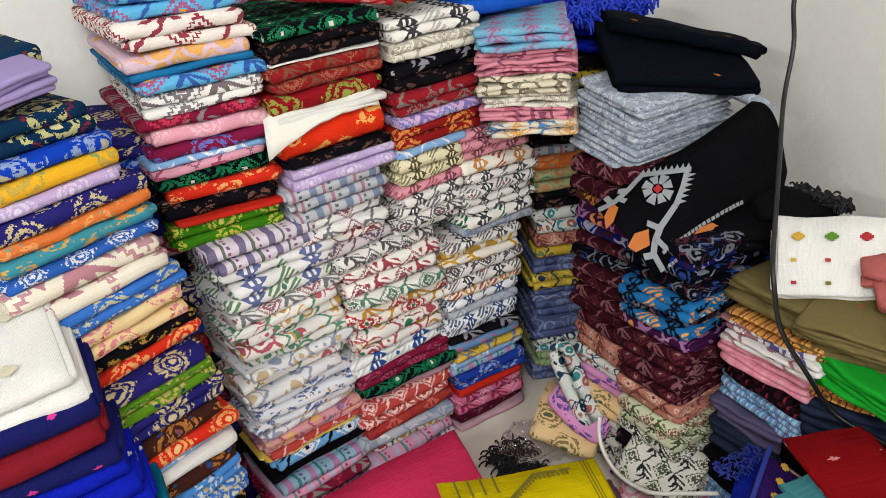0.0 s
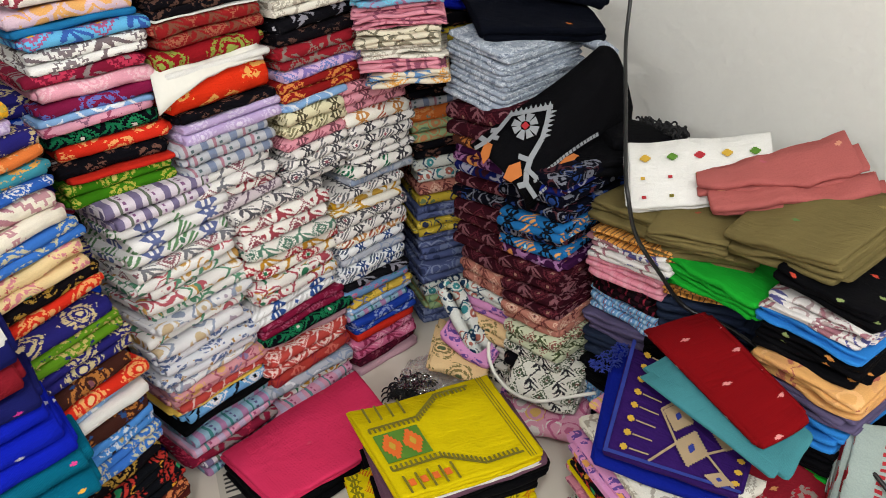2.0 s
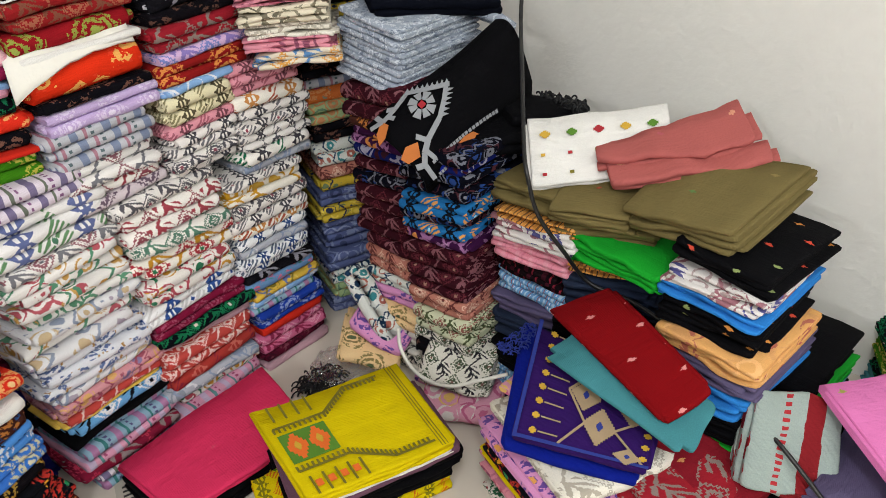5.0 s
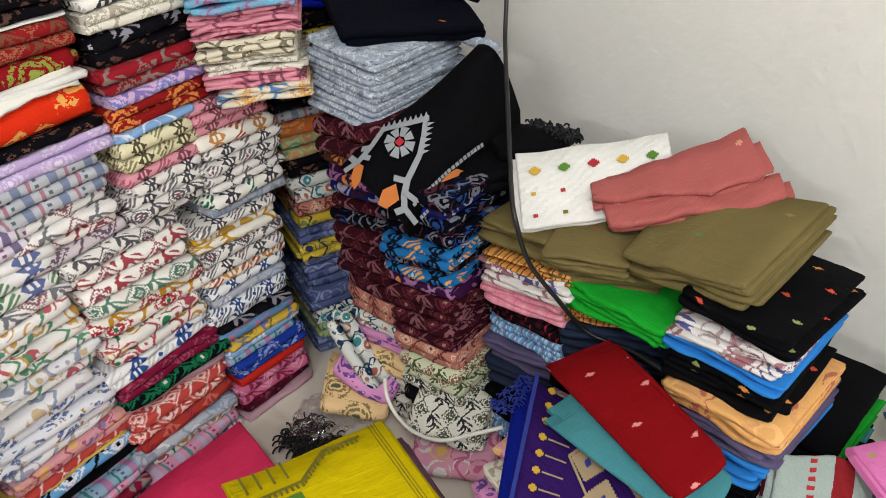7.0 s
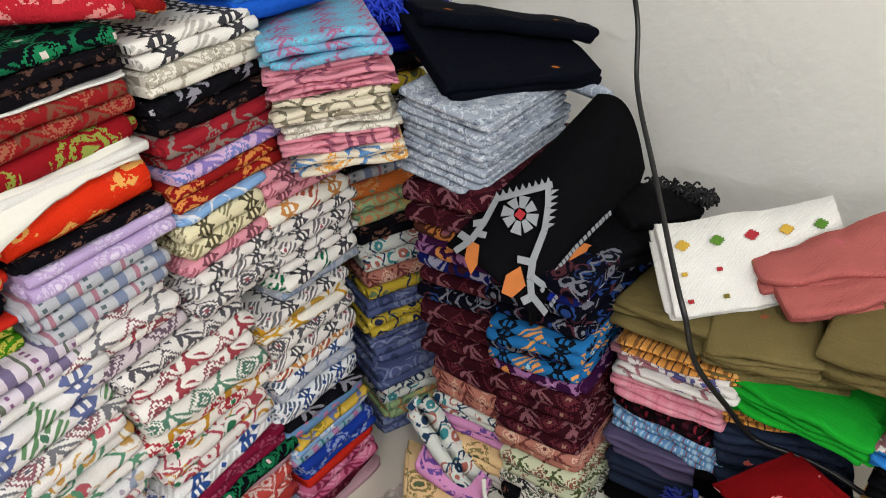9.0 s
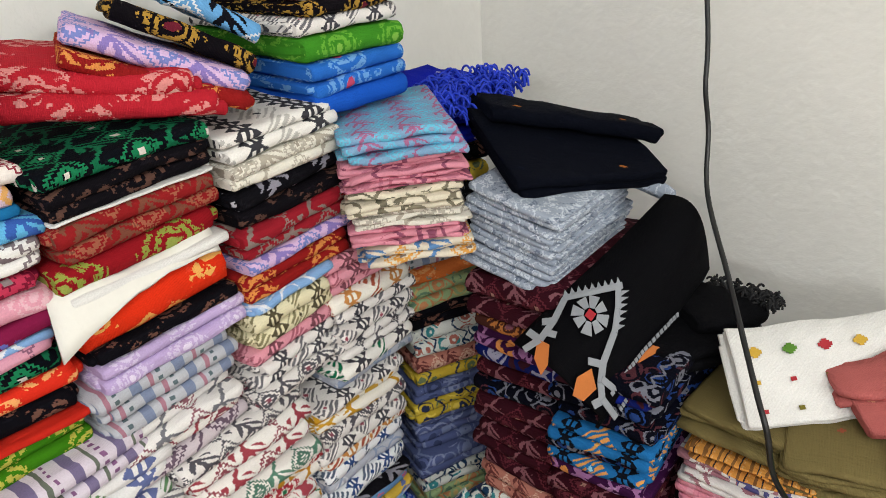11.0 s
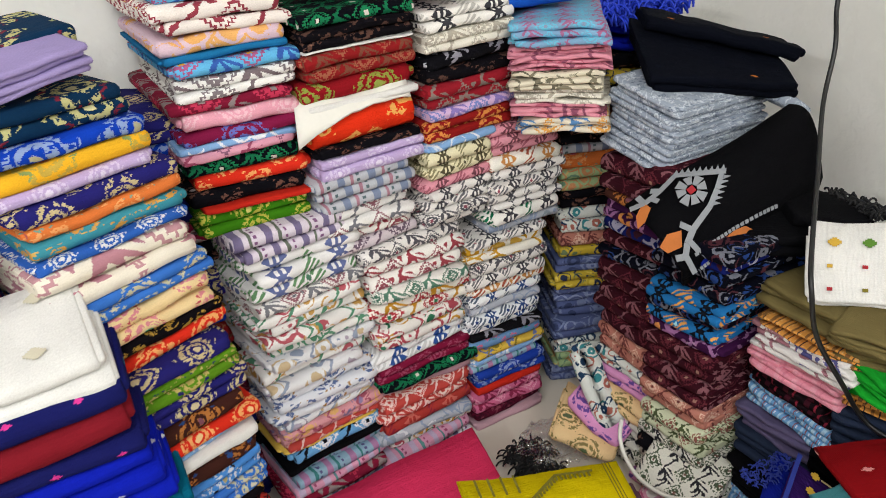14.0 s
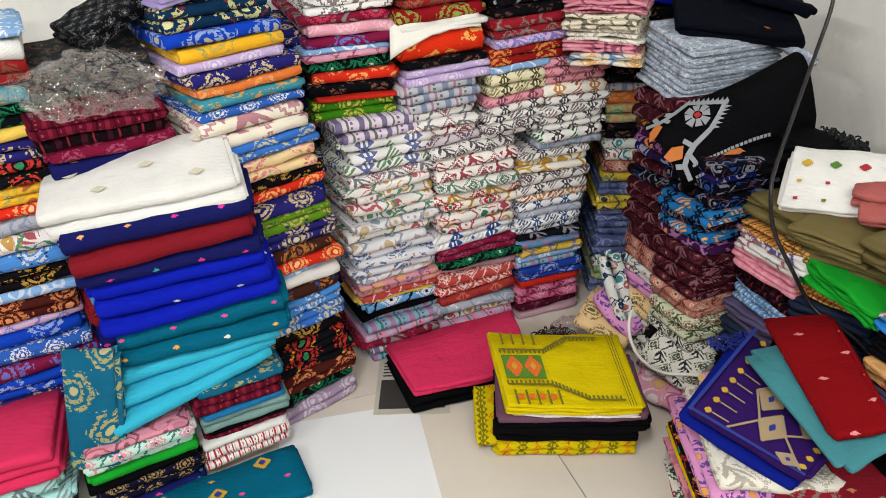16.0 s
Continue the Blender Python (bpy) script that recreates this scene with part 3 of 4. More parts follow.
def stack(low, top, width, depth, ztop, layers, yaw=0.0, group="stacked saris", where="in a stack of saris", jitter=1.0, zlow=0.0, tilt=0.0, roll=0.0, loose=1.0, name="folded_sari", plies=0):
    """Saris on one another: low and top give the front edge's middle at zlow and ztop; layers from the top down as cloth:millimetres."""
    rows = [(*a.split(":"), 0, 0)[:3] for a in layers.split()]
    rows = [(a, float(b) / 1000, int(c)) for a, b, c in rows]
    total = sum(r[1] for r in rows)
    scale = (ztop - zlow) / total
    z = ztop
    rnd = random.Random(len(layers) + int(width * 1000))
    for mat, h, single in rows:
        h *= scale
        z -= h
        f = (z - zlow) / max(ztop - zlow, 1e-6)
        x = low[0] + (top[0] - low[0]) * f + rnd.uniform(-0.011, 0.011) * jitter
        y = low[1] + (top[1] - low[1]) * f + rnd.uniform(-0.009, 0.009) * jitter
        w = width * (1 + rnd.uniform(-0.06, 0.03) * jitter)
        m = pose(x, y, z, tilt + rnd.uniform(-0.8, 0.8), roll + rnd.uniform(-1.6, 1.6) * jitter, yaw + rnd.uniform(-2.5, 2.5) * jitter)
        sari(mat, w, depth, h * 0.985, m, plies=single or plies, where=where, group=group, loose=loose, name=name)


def ribbon_mesh(name, rows, uvscale=1.0, thick=0.003):
    """A draped cloth from a grid of points, with thickness."""
    n, m = len(rows), len(rows[0])
    verts = [p for r in rows for p in r]
    faces = [(i * m + j, i * m + j + 1, (i + 1) * m + j + 1, (i + 1) * m + j) for i in range(n - 1) for j in range(m - 1)]
    me = bpy.data.meshes.new(name)
    me.from_pydata([tuple(v) for v in verts], [], faces)
    lu = [[0.0] * m for _ in range(n)]
    lv = [[0.0] * m for _ in range(n)]
    for i in range(n):
        for j in range(m):
            if j:
                lu[i][j] = lu[i][j - 1] + (Vector(rows[i][j]) - Vector(rows[i][j - 1])).length
            if i:
                lv[i][j] = lv[i - 1][j] + (Vector(rows[i][j]) - Vector(rows[i - 1][j])).length
    layer = me.uv_layers.new(name="weave")
    k = 0
    for f in faces:
        for q in f:
            layer.data[k].uv = (lu[q // m][q % m] * uvscale, lv[q // m][q % m] * uvscale)
            k += 1
    bm = bmesh.new()
    bm.from_mesh(me)
    bmesh.ops.recalc_face_normals(bm, faces=bm.faces)
    bmesh.ops.solidify(bm, geom=bm.faces[:], thickness=thick)
    bm.to_mesh(me)
    bm.free()
    for p in me.polygons:
        p.use_smooth = True
    return me


# ---- the room ----
BACK, RIGHT, LEFT, NEAR, HIGH = 1.75, 1.70, -2.3, -2.4, 2.75
for name, args, mat in (
    ("floor", (LEFT - 0.12, RIGHT + 0.12, NEAR - 0.12, BACK + 0.12, -0.12, -0.004), GROUT),
    ("ceiling", (LEFT - 0.12, RIGHT + 0.12, NEAR - 0.12, BACK + 0.12, HIGH, HIGH + 0.12), CEIL),
    ("wall_back", (LEFT, RIGHT, BACK, BACK + 0.12, 0.0, HIGH), WALL),
    ("wall_right", (RIGHT, RIGHT + 0.12, NEAR, BACK + 0.12, 0.0, HIGH), WALL),
    ("wall_left", (LEFT - 0.12, LEFT, NEAR, BACK + 0.12, 0.0, HIGH), SHOP),
    ("wall_near", (LEFT, RIGHT, NEAR - 0.12, NEAR, 0.0, HIGH), SHOP),
):
    ob = link(name, box(bmesh.new(), *args), mat, smooth=False)
    tagged(ob, {"floor": "cream glazed tile shop floor", "ceiling": "white painted ceiling"}.get(name, "off-white painted plaster wall"), name.split("_")[0], kind="structure")


def tube_light(m, where):
    """A batten with a glowing tube and an area lamp for its light; it shines along its own -z."""
    base = new("tube_light")
    base.matrix_world = m
    tagged(base, "white batten with a fluorescent tube on the " + where, "lamp")
    part("batten", box(bmesh.new(), -0.62, 0.62, -0.035, 0.035, -0.05, -0.002, 0.004), CEIL, base)
    bm = bmesh.new()
    bmesh.ops.create_cone(bm, cap_ends=True, segments=16, radius1=0.014, radius2=0.014, depth=1.18, matrix=pose(0, 0, -0.075, 0, 90, 0))
    part("tube", bm, GLOW, base, "glowing white tube")
    for s in (-1, 1):
        part("holder", box(bmesh.new(), s * 0.6 - 0.012, s * 0.6 + 0.012, -0.018, 0.018, -0.095, -0.045, 0.003), CEIL, base)
    lamp = new("tube_lamp", bpy.data.lights.new("tube_lamp", "AREA"))
    lamp.data.shape, lamp.data.size, lamp.data.size_y = "RECTANGLE", 1.2, 0.12
    lamp.data.energy, lamp.data.color = LAMP_POWER, (0.975, 0.985, 0.98)
    lamp.matrix_world = m @ pose(0, 0, -0.1)


glow = Graph("tube_glow")
glow.bsdf.inputs["Emission Color"].default_value = (0.975, 0.985, 0.98, 1)
glow.bsdf.inputs["Emission Strength"].default_value = 6.0
GLOW = glow.mat
tube_light(pose(-0.5, -0.7, HIGH, 0, 0, 60), "ceiling")
tube_light(pose(0.1, NEAR, 2.15, 90, 0, 0), "near wall")
tube_light(pose(LEFT, -0.6, 2.15, 90, 0, -90), "side wall")

# floor tiles with narrow joints
floor_ob = bpy.data.objects["floor"]
TILE = 0.6
tile_mesh = None
for i in range(7):
    for j in range(7):
        if tile_mesh is None:
            tile = part("tile", box(bmesh.new(), 0.0015, TILE - 0.0015, 0.0015, TILE - 0.0015, -0.0038, 0.0, 0.0008), FLOOR, floor_ob, smooth=False)
            tile_mesh = tile.data
        else:
            tile = new("tile", tile_mesh)
            tile.parent = floor_ob
        tile.location = (LEFT - 0.08 + i * TILE, NEAR - 0.02 + j * TILE, 0)

# ---- stacks along the back wall ----
WALLSTACK = "in a wall stack"
stack((0.13, 1.44), (0.10, 1.44), 0.22, 0.28, 0.93, "navygold:40 royalgold:40 blackfl:50 navyb:50 maroong:40 blackfl:50 navygold:60 royalgold:50 redbrown:50 blackfl:60 maroondk:60 navygold:60 blackfl:60 maroondk:60 navyb:60", where=WALLSTACK)
stack((0.315, 1.365), (0.32, 1.365), 0.215, 0.35, 1.216, "mint:23 mint:20 sky_fl:50 wred:30 wred:24 peach:30 dkblue:14 sky_fl:26 whgrey:42 maroong:24 pinkp:30 maroonblue:26 skyp:14 pinkfl:18 dkgreenfl:29 redgold:32 blackfl:31 redp:11 greengold:48", zlow=0.712, yaw=4, where=WALLSTACK)
stack((0.55, 1.36), (0.55, 1.36), 0.225, 0.36, 1.085, "dkgreenfl:26 blackbrown:42 whitep:4:1 redbrown:28 redbrown:28 redgreen:41 whitep:16:1 redsari:76:1 blackfl:22 lilacp:44", zlow=0.775, jitter=0.6, yaw=3, roll=-2, where=WALLSTACK)
stack((0.78, 1.36), (0.795, 1.36), 0.215, 0.36, 1.058, "wgreyb:40 creamp:40 blackw:30 blackbrown:29 redgrey:26 redgrey:26 lilacw:24 redorange:45", zlow=0.80, jitter=0.7, yaw=4, roll=-3, where=WALLSTACK)
stack((0.92, 1.26), (0.915, 1.26), 0.19, 0.27, 1.02, "skyzig:44 pinkfl2:30 pinkfl2:18 creamgv:36 creamp:34 pinkfl2:24 creamst:30", yaw=-38, zlow=0.80, where="on top of white saris", plies=3, loose=1.8)
stack((0.955, 1.38), (0.96, 1.38), 0.205, 0.33, 1.25, "wredgreen:42 blackgold:25 wblk:28 greenfl:40 royalsky:52 royalp:38", zlow=1.03, jitter=0.5, where=WALLSTACK)
stack((0.388, 1.325), (0.378, 1.335), 0.24, 0.36, 0.715, "lilacst:30 lilacst:25 wblue:30 wblue:30 wblue:30 wgrey:28 wfl:28 wfl:28 wfl:28 wfl:28 wpale:26 wfl:28 wpale:28 wblfl:28 wblfl:28 wblfl:26 wpale:22 pinkmulti:20 pinkmulti:22 redwh:20 yellowe:8 skybl:26 blackp:14 tealpk:25 tealpk:25 pinkst:25 maroong:26 lilacst:25 tealpk:25", yaw=10, jitter=1.5, where=WALLSTACK)
stack((0.535, 1.36), (0.53, 1.36), 0.205, 0.34, 0.778, "greyst:26 greyst:24 greyst:24 wgrey:26 wgrey:26 wredstar:26 plumgrey:26", zlow=0.605, yaw=6, roll=-2, where=WALLSTACK)
stack((0.745, 1.36), (0.745, 1.36), 0.165, 0.34, 0.80, "skyp:18 creamblk:34 creamblk:34 pinkblk:28 wblk:25 wblk:25 wblk2:25 wblk:22", zlow=0.605, yaw=6, roll=-3, where=WALLSTACK)
stack((0.62, 1.35), (0.635, 1.35), 0.25, 0.36, 0.605, "wblk2:32 wredstar:32 wredstar:30 wgreen:30 wgold:30 wgold:28 wfl2:28 wfl2:28 wbluelad:42 maroonp:38 dkgreenfl:24 pinkgrey:20 redwh:28 redwh:25 brick:36 greysky:30 wfl2:25 pinkst:28 lilacst:28", yaw=6, jitter=1.5, where=WALLSTACK)
stack((0.915, 1.365), (0.92, 1.365), 0.20, 0.35, 0.80, "pinkblk:28 pinkblk:26 pinkblk:26 worange:38 wblk:28 wblk:28 wblk:28 wblk2:20 wgreenb:35 greysky:28", zlow=0.548, yaw=2, where=WALLSTACK)
stack((0.86, 1.365), (0.865, 1.365), 0.215, 0.36, 0.547, "wblk:18 wyellow:50 wblk2:33 wblk:30 worange:25 wbluest:28 greysky:25 wbluest:25 wbluest:25 blackw:20 bluepk:36 yellowp:18 skyp:20 tealpk:20 royalw:45 redp:25 pinkdk:30 pinkdk:26 maroondk:35 pinkgrey:20", yaw=3, where=WALLSTACK)
stack((1.125, 1.38), (1.14, 1.38), 0.20, 0.30, 0.90, "blackfl:30 yellownv:30 blackmesh:40 brownfl:30 blackfl:40 greyst:20 orangefl:30 greenpale:45 blackfl:45 whnavy:30 whnavy:30 salmonm:30 yellownv:25 slateblue:35 yellownv:40 slateblue:40 slateblue:40 slateblue:50 whnavy:40 greenpale:40 slateblue:50", yaw=-20, where="in the corner of the room")
# white cotton cloth drooping from under the dark red saris
droop = []
for j in range(9):
    f = j / 8
    row = []
    for i in range(15):
        s = i / 14
        x = 0.415 + 0.225 * s
        sag = max(0.0, 1 - s / 0.42) ** 1.4
        wave = 0.004 * math.sin(8 * s + 2 * f) + 0.005 * noise.noise(Vector((s * 6, f * 3, 1)))
        row.append(Vector((x - 0.015 * sag * f, 1.40 - (0.062 - 0.025 * s) * f ** 0.6 + 0.008 * sag, 0.93 + 0.004 * s - (0.028 + 0.055 * sag) * f ** 2 + wave)))
    droop.append(row)
cloth_ob = new("cotton_cloth", ribbon_mesh("cotton_cloth", droop, thick=0.008))
cloth_ob.data.materials.append(WHITECL)
tagged(cloth_ob, "plain white cotton cloth drooping from a red stack", "cloth")
# saris fanned out over the red stack
FAN = dict(where="fanned on a stack", group="fanned saris", loose=1.6)
lay("redw", (0.43, 1.44, 1.155), (0.685, 1.345, 1.115), (0.40, 1.66, 1.20), 0.035, **FAN)
lay("redw", (0.44, 1.45, 1.185), (0.66, 1.36, 1.145), (0.42, 1.66, 1.22), 0.03, **FAN)
lay("redorange", (0.53, 1.43, 1.195), (0.735, 1.355, 1.10), (0.55, 1.64, 1.22), 0.025, **FAN)
lay("lilacw", (0.55, 1.44, 1.222), (0.745, 1.36, 1.125), (0.57, 1.64, 1.245), 0.028, **FAN)
lay("blackgold", (0.62, 1.46, 1.245), (0.775, 1.39, 1.15), (0.64, 1.66, 1.26), 0.03, **FAN)
lay("skybl", (0.69, 1.46, 1.255), (0.80, 1.41, 1.19), (0.72, 1.66, 1.27), 0.03, **FAN)
# tall brocade stack beside them
stack((0.098, 1.20), (0.03, 1.255), 0.25, 0.28, 1.035, "navyteal:53 royalgold:28 yellowfl:30 lilacp:22 navygold:32 orangefl:22 tealfl:26 bluefl:16 creampk:34 creampk:30 bluegold:41 creamfl:26 creamfl:22 blackgold:28 redgold:25", zlow=0.60, yaw=22, roll=-1.5, group="brocade saris", where="in a tall stack", name="brocade_sari")
stack((0.105, 1.15), (0.085, 1.18), 0.25, 0.28, 0.60, "navygold:30 greengold2:40 navygold:40 brownfl:30 redgold:30 skyp:10 whitep:26 brownfl:34 skygold:40 bluegold:40 blackgold:30 blackmulti:37 blackmulti:38 brownor:50 dkgreenfl:36 lilacfl:45", yaw=20, roll=-1.5, group="brocade saris", where="in a tall stack", name="brocade_sari")
lay("lilacplain", (-0.085, 1.20, 1.072), (0.10, 1.28, 1.10), (-0.125, 1.32, 1.085), 0.04, where="on a brocade stack", plies=4)
lay("navyteal", (-0.08, 1.30, 1.09), (0.09, 1.36, 1.12), (-0.14, 1.48, 1.10), 0.035, where="on a brocade stack")
lay("blackmesh", (-0.215, 1.22, 1.0), (0.0, 1.36, 1.12), (-0.27, 1.38, 1.03), 0.04, where="draped over the tall stack", loose=3.0)
# pile of silk saris in front of it
SILK = dict(group="silk saris", where="in a silk pile", name="silk_sari")
spread("whitep", (-0.382, 1.066, 0.692), (0.003, 1.037, 0.718), (-0.375, 1.20, 0.738), (-0.014, 1.232, 0.792), 0.03, plies=1, **SILK)
spread("whitep", (-0.372, 1.062, 0.662), (0.012, 1.034, 0.687), (-0.37, 1.22, 0.71), (0.0, 1.235, 0.76), 0.03, plies=1, **SILK)
stack((-0.125, 1.045), (-0.165, 1.045), 0.365, 0.23, 0.668, "navyb:48 redb:48 navyb:36 royalb:40 royalb:42 royalb:40 tealb:48 tealb:40", zlow=0.335, jitter=0.9, tilt=9, plies=1, roll=-4, yaw=-1, **SILK)
for k in range(3):
    turn = 3 + 6 * k
    sari("cyanp", 0.37, 0.22, 0.034, pose(-0.155 - 0.004 * k, 1.045 - 0.012 * k, 0.30 - 0.034 * k, 4, -6 - 2 * k, turn), plies=1, **SILK)
stack((-0.075, 1.03), (-0.075, 1.03), 0.20, 0.26, 0.25, "tealgold:24 maroonst:45 dkblue:14 greygreen:46 blackp:12 maroonst:14 whitep:22 redcheck:42", zlow=0.035, yaw=10, **SILK)
stack((-0.30, 0.96), (-0.30, 0.97), 0.23, 0.26, 0.20, "pinkfl2:14 mintfl:30 mintfl:22 greenp:24 blackp:16 navystr:44 navyb:36", zlow=0.004, yaw=12, **SILK)
lay("tealgold", (-0.445, 0.965, 0.15), (-0.345, 0.95, 0.14), (-0.455, 1.05, 0.42), 0.03, **SILK)
teal_floor = sari("tealb", 0.40, 0.17, 0.032, pose(-0.155, 0.84, 0.002, 0, 0, 8), **SILK)
# pile with a clear bag on it
stack((-0.235, 1.18), (-0.235, 1.18), 0.26, 0.3, 0.86, "maroonst:40 blackred:25 maroonp:30 navyb:30 royalgold:44 maroonblue:26 olive:20 navygold:60 brownfl:60 skygold:60 redb:60 navyb:60 royalb:60 brownor:60 bluegold:60 navyb:60 maroonst:60", yaw=16, group="far stacks", where="among others", name="brocade_sari")
lay("darkgrey", (-0.38, 1.20, 0.925), (-0.13, 1.26, 0.935), (-0.36, 1.40, 0.965), 0.06, where="on top of a stack", loose=2.0)
stack((-0.53, 1.17), (-0.46, 1.18), 0.26, 0.3, 1.02, "skyp:14 whitep:40 redbrown:50 tealfl:40 dkgreenfl:45 yellowe:25 navygold:45 blackmulti:50 yellowfl:45 redgold:25 greysky:40 wfl:40 skygold:40 blackgold:45 skyp:25 brownor:50 lilacw:25 royalgold:35 bluefl:40 maroonblue:40 royalgold:45 navygold:60 brownfl:80 navyb:60 navyb:40", yaw=12, group="far stacks", where="by the wall", name="brocade_sari")
stack((-0.60, 0.95), (-0.60, 0.95), 0.27, 0.24, 0.23, "magenta:75 mint:36 mint:36 violetg:60", yaw=5, group="far stacks", where="in a pile", name="silk_sari", zlow=0.003)

# ---- stacks along the right-hand wall ----
DARK = dict(group="dark saris", where="by the wall", name="handloom_sari")
stack((1.0, 1.13), (1.015, 1.14), 0.185, 0.36, 0.745, "maroonm:34 maroonm:30 brownfl:22 purplem:42 royalm:26 maroonm:26 navyw:26 maroonm:30 maroonm:30 maroonm:30 maroonm:30 maroonm:30 salmonm:34 salmonm:30 whnavy:36 pinkmot:36 bagfl:50 whblackfl:50 whblackfl:60", yaw=-88, roll=-2, **DARK)
stack((0.99, 0.955), (1.0, 0.965), 0.175, 0.36, 0.655, "navyw:26 royalm:24 navyw:26 navyw:26 bluecy:40 navyw:26 bluecy:26 purplem:26 maroonm:26 maroonm:30 maroonm:30 maroonm:26 salmonm:30 salmonm:26 greenwh:30 greenwh:30 whblackfl:34 blackfl:30 whblackfl:34 whblackfl:34 pinkmot:30", yaw=-86, roll=-3, **DARK)
stack((1.035, 1.18), (1.05, 1.165), 0.175, 0.30, 0.885, "greywv:14 greywv:14 greywv:14 greywv:14 greywv:14 greywv:14 greywv:14 greywv:14 greywv:14 greywv:14 greywv:14", yaw=-86, roll=11, zlow=0.745, group="grey saris", where="in a neat stack", name="handloom_sari", jitter=0.7)
BLK = dict(where="on a dark stack", group="navy cloths")
spread("navycl", (1.06, 1.14, 0.912), (1.33, 1.02, 0.88), (1.16, 1.33, 0.985), (1.36, 1.10, 0.915), 0.04, loose=1.5, plies=2, **BLK)
spread("navycl", (1.15, 1.265, 1.0), (1.37, 1.055, 0.937), (1.20, 1.36, 1.01), (1.39, 1.12, 0.945), 0.03, loose=1.5, **BLK)
spread("blackp", (1.09, 0.885, 0.655), (1.30, 0.80, 0.64), (1.17, 1.02, 0.69), (1.35, 0.90, 0.665), 0.045, loose=1.5, **BLK)
spread("blackp", (1.19, 0.87, 0.675), (1.33, 0.81, 0.655), (1.25, 1.0, 0.71), (1.37, 0.90, 0.675), 0.03, loose=2.0, **BLK)
lay("greywv", (1.29, 1.06, 0.872), (1.38, 1.02, 0.82), (1.33, 1.2, 0.885), 0.03, loose=2.0, where="under navy cloth")
MIX = dict(plies=4, group="mixed saris", where="in a mixed pile", name="printed_sari")
stack((1.06, 0.765), (1.085, 0.765), 0.20, 0.30, 0.585, "olive:44 orangest:14 whred:40 pinkstr:45 blackred:50 skystr:45 violetg:40 navydk:50 blackp:60 skystr:50 navydk:60", yaw=-88, loose=1.8, jitter=2.0, **MIX)
stack((1.09, 0.58), (1.12, 0.60), 0.19, 0.34, 0.56, "olive:52 greenp:48 orangest:20 navydk:50 navydk:60 blackp:60 bluep:60 violetg:80 blackp:80", yaw=-68, loose=1.8, jitter=2.0, **MIX)
stack((1.02, 0.36), (1.08, 0.375), 0.195, 0.24, 0.585, "blackb:42 whred:34 bluep:26 blackb:40 peachp:44 violetg:36 bluep:44 blackp:50 greenp:40 tealp:40 blackp:70 navydk:60", yaw=-94, loose=2.0, jitter=1.4, **MIX)
spread("olive", (1.10, 0.565, 0.61), (1.085, 0.355, 0.638), (1.34, 0.57, 0.65), (1.34, 0.33, 0.672), 0.052, loose=1.6, **MIX)
stack((1.60, 0.05), (1.60, 0.05), 0.16, 0.2, 0.20, "dkgreenfl:60 greengold:60 dkgreenfl:60 tealp:60", yaw=-60, **MIX)

# ---- low piles on the floor ----
LOW = dict(group="floor piles", where="on the floor", name="printed_sari")
stack((0.635, 0.78), (0.63, 0.757), 0.335, 0.235, 0.158, "mauve:20 blackp:40 blackp:36 yellowbr:22 yellowbr:18", yaw=-19, zlow=0.004, **LOW)
stack((0.50, 1.055), (0.50, 1.055), 0.34, 0.24, 0.046, "blackp:34", yaw=4, zlow=0.006, **LOW)
spread("magenta", (0.338, 1.062, 0.076), (0.66, 1.03, 0.092), (0.318, 1.30, 0.076), (0.70, 1.305, 0.10), 0.028, plies=2, **LOW)
lay("yellowbr", (0.432, 0.865, 0.04), (0.53, 0.83, 0.05), (0.468, 1.02, 0.095), 0.03, **LOW)
stack((0.86, 0.36), (0.86, 0.36), 0.27, 0.3, 0.24, "creamp:30 pinkmot:30 blackmulti:30 yellowm:14 pinkfl2:40 bagfl:40 wredgreen:40", yaw=-20, zlow=0.0, loose=1.6, **LOW)
stack((1.0, 0.48), (1.0, 0.48), 0.2, 0.2, 0.265, "pinkor:36 whitep:24 pinkmot:30 blackmulti:30 pinkfl2:40 bagfl:40", zlow=0.0, loose=1.6, **LOW)
spread("royalp2", (0.752, 0.567, 0.272), (0.847, 0.352, 0.256), (1.02, 0.72, 0.32), (1.04, 0.42, 0.30), 0.022, **LOW)
purple = spread("purplep", (0.762, 0.55, 0.306), (0.857, 0.338, 0.294), (1.01, 0.675, 0.355), (1.03, 0.40, 0.335), 0.026, **LOW)
spread("tealp", (0.888, 0.284, 0.350), (0.985, 0.288, 0.372), (0.925, 0.60, 0.378), (1.04, 0.56, 0.41), 0.014, **LOW)
spread("redm", (0.894, 0.33, 0.378), (0.982, 0.30, 0.406), (0.99, 0.64, 0.413), (1.08, 0.568, 0.449), 0.02, **LOW)
lay("redgrey", (0.83, 0.27, 0.20), (1.0, 0.22, 0.2), (0.88, 0.42, 0.24), 0.05, loose=2.5, **LOW)
lay("redb", (0.93, 0.22, 0.19), (1.12, 0.17, 0.19), (1.0, 0.46, 0.27), 0.06, loose=1.6, plies=3, **LOW)
spread("redstripe", (0.985, 0.23, 0.2), (1.062, 0.096, 0.2), (1.082, 0.262, 0.35), (1.178, 0.144, 0.32), 0.05, loose=2.0, plies=3, **LOW)
stack((1.22, 0.08), (1.22, 0.08), 0.3, 0.25, 0.19, "blackp:60 yellowm:60 blackp:60", zlow=0.0, **LOW)
lay("magentap", (1.05, -0.02, 0.30), (1.3, -0.15, 0.26), (1.22, 0.16, 0.36), 0.03, **LOW)
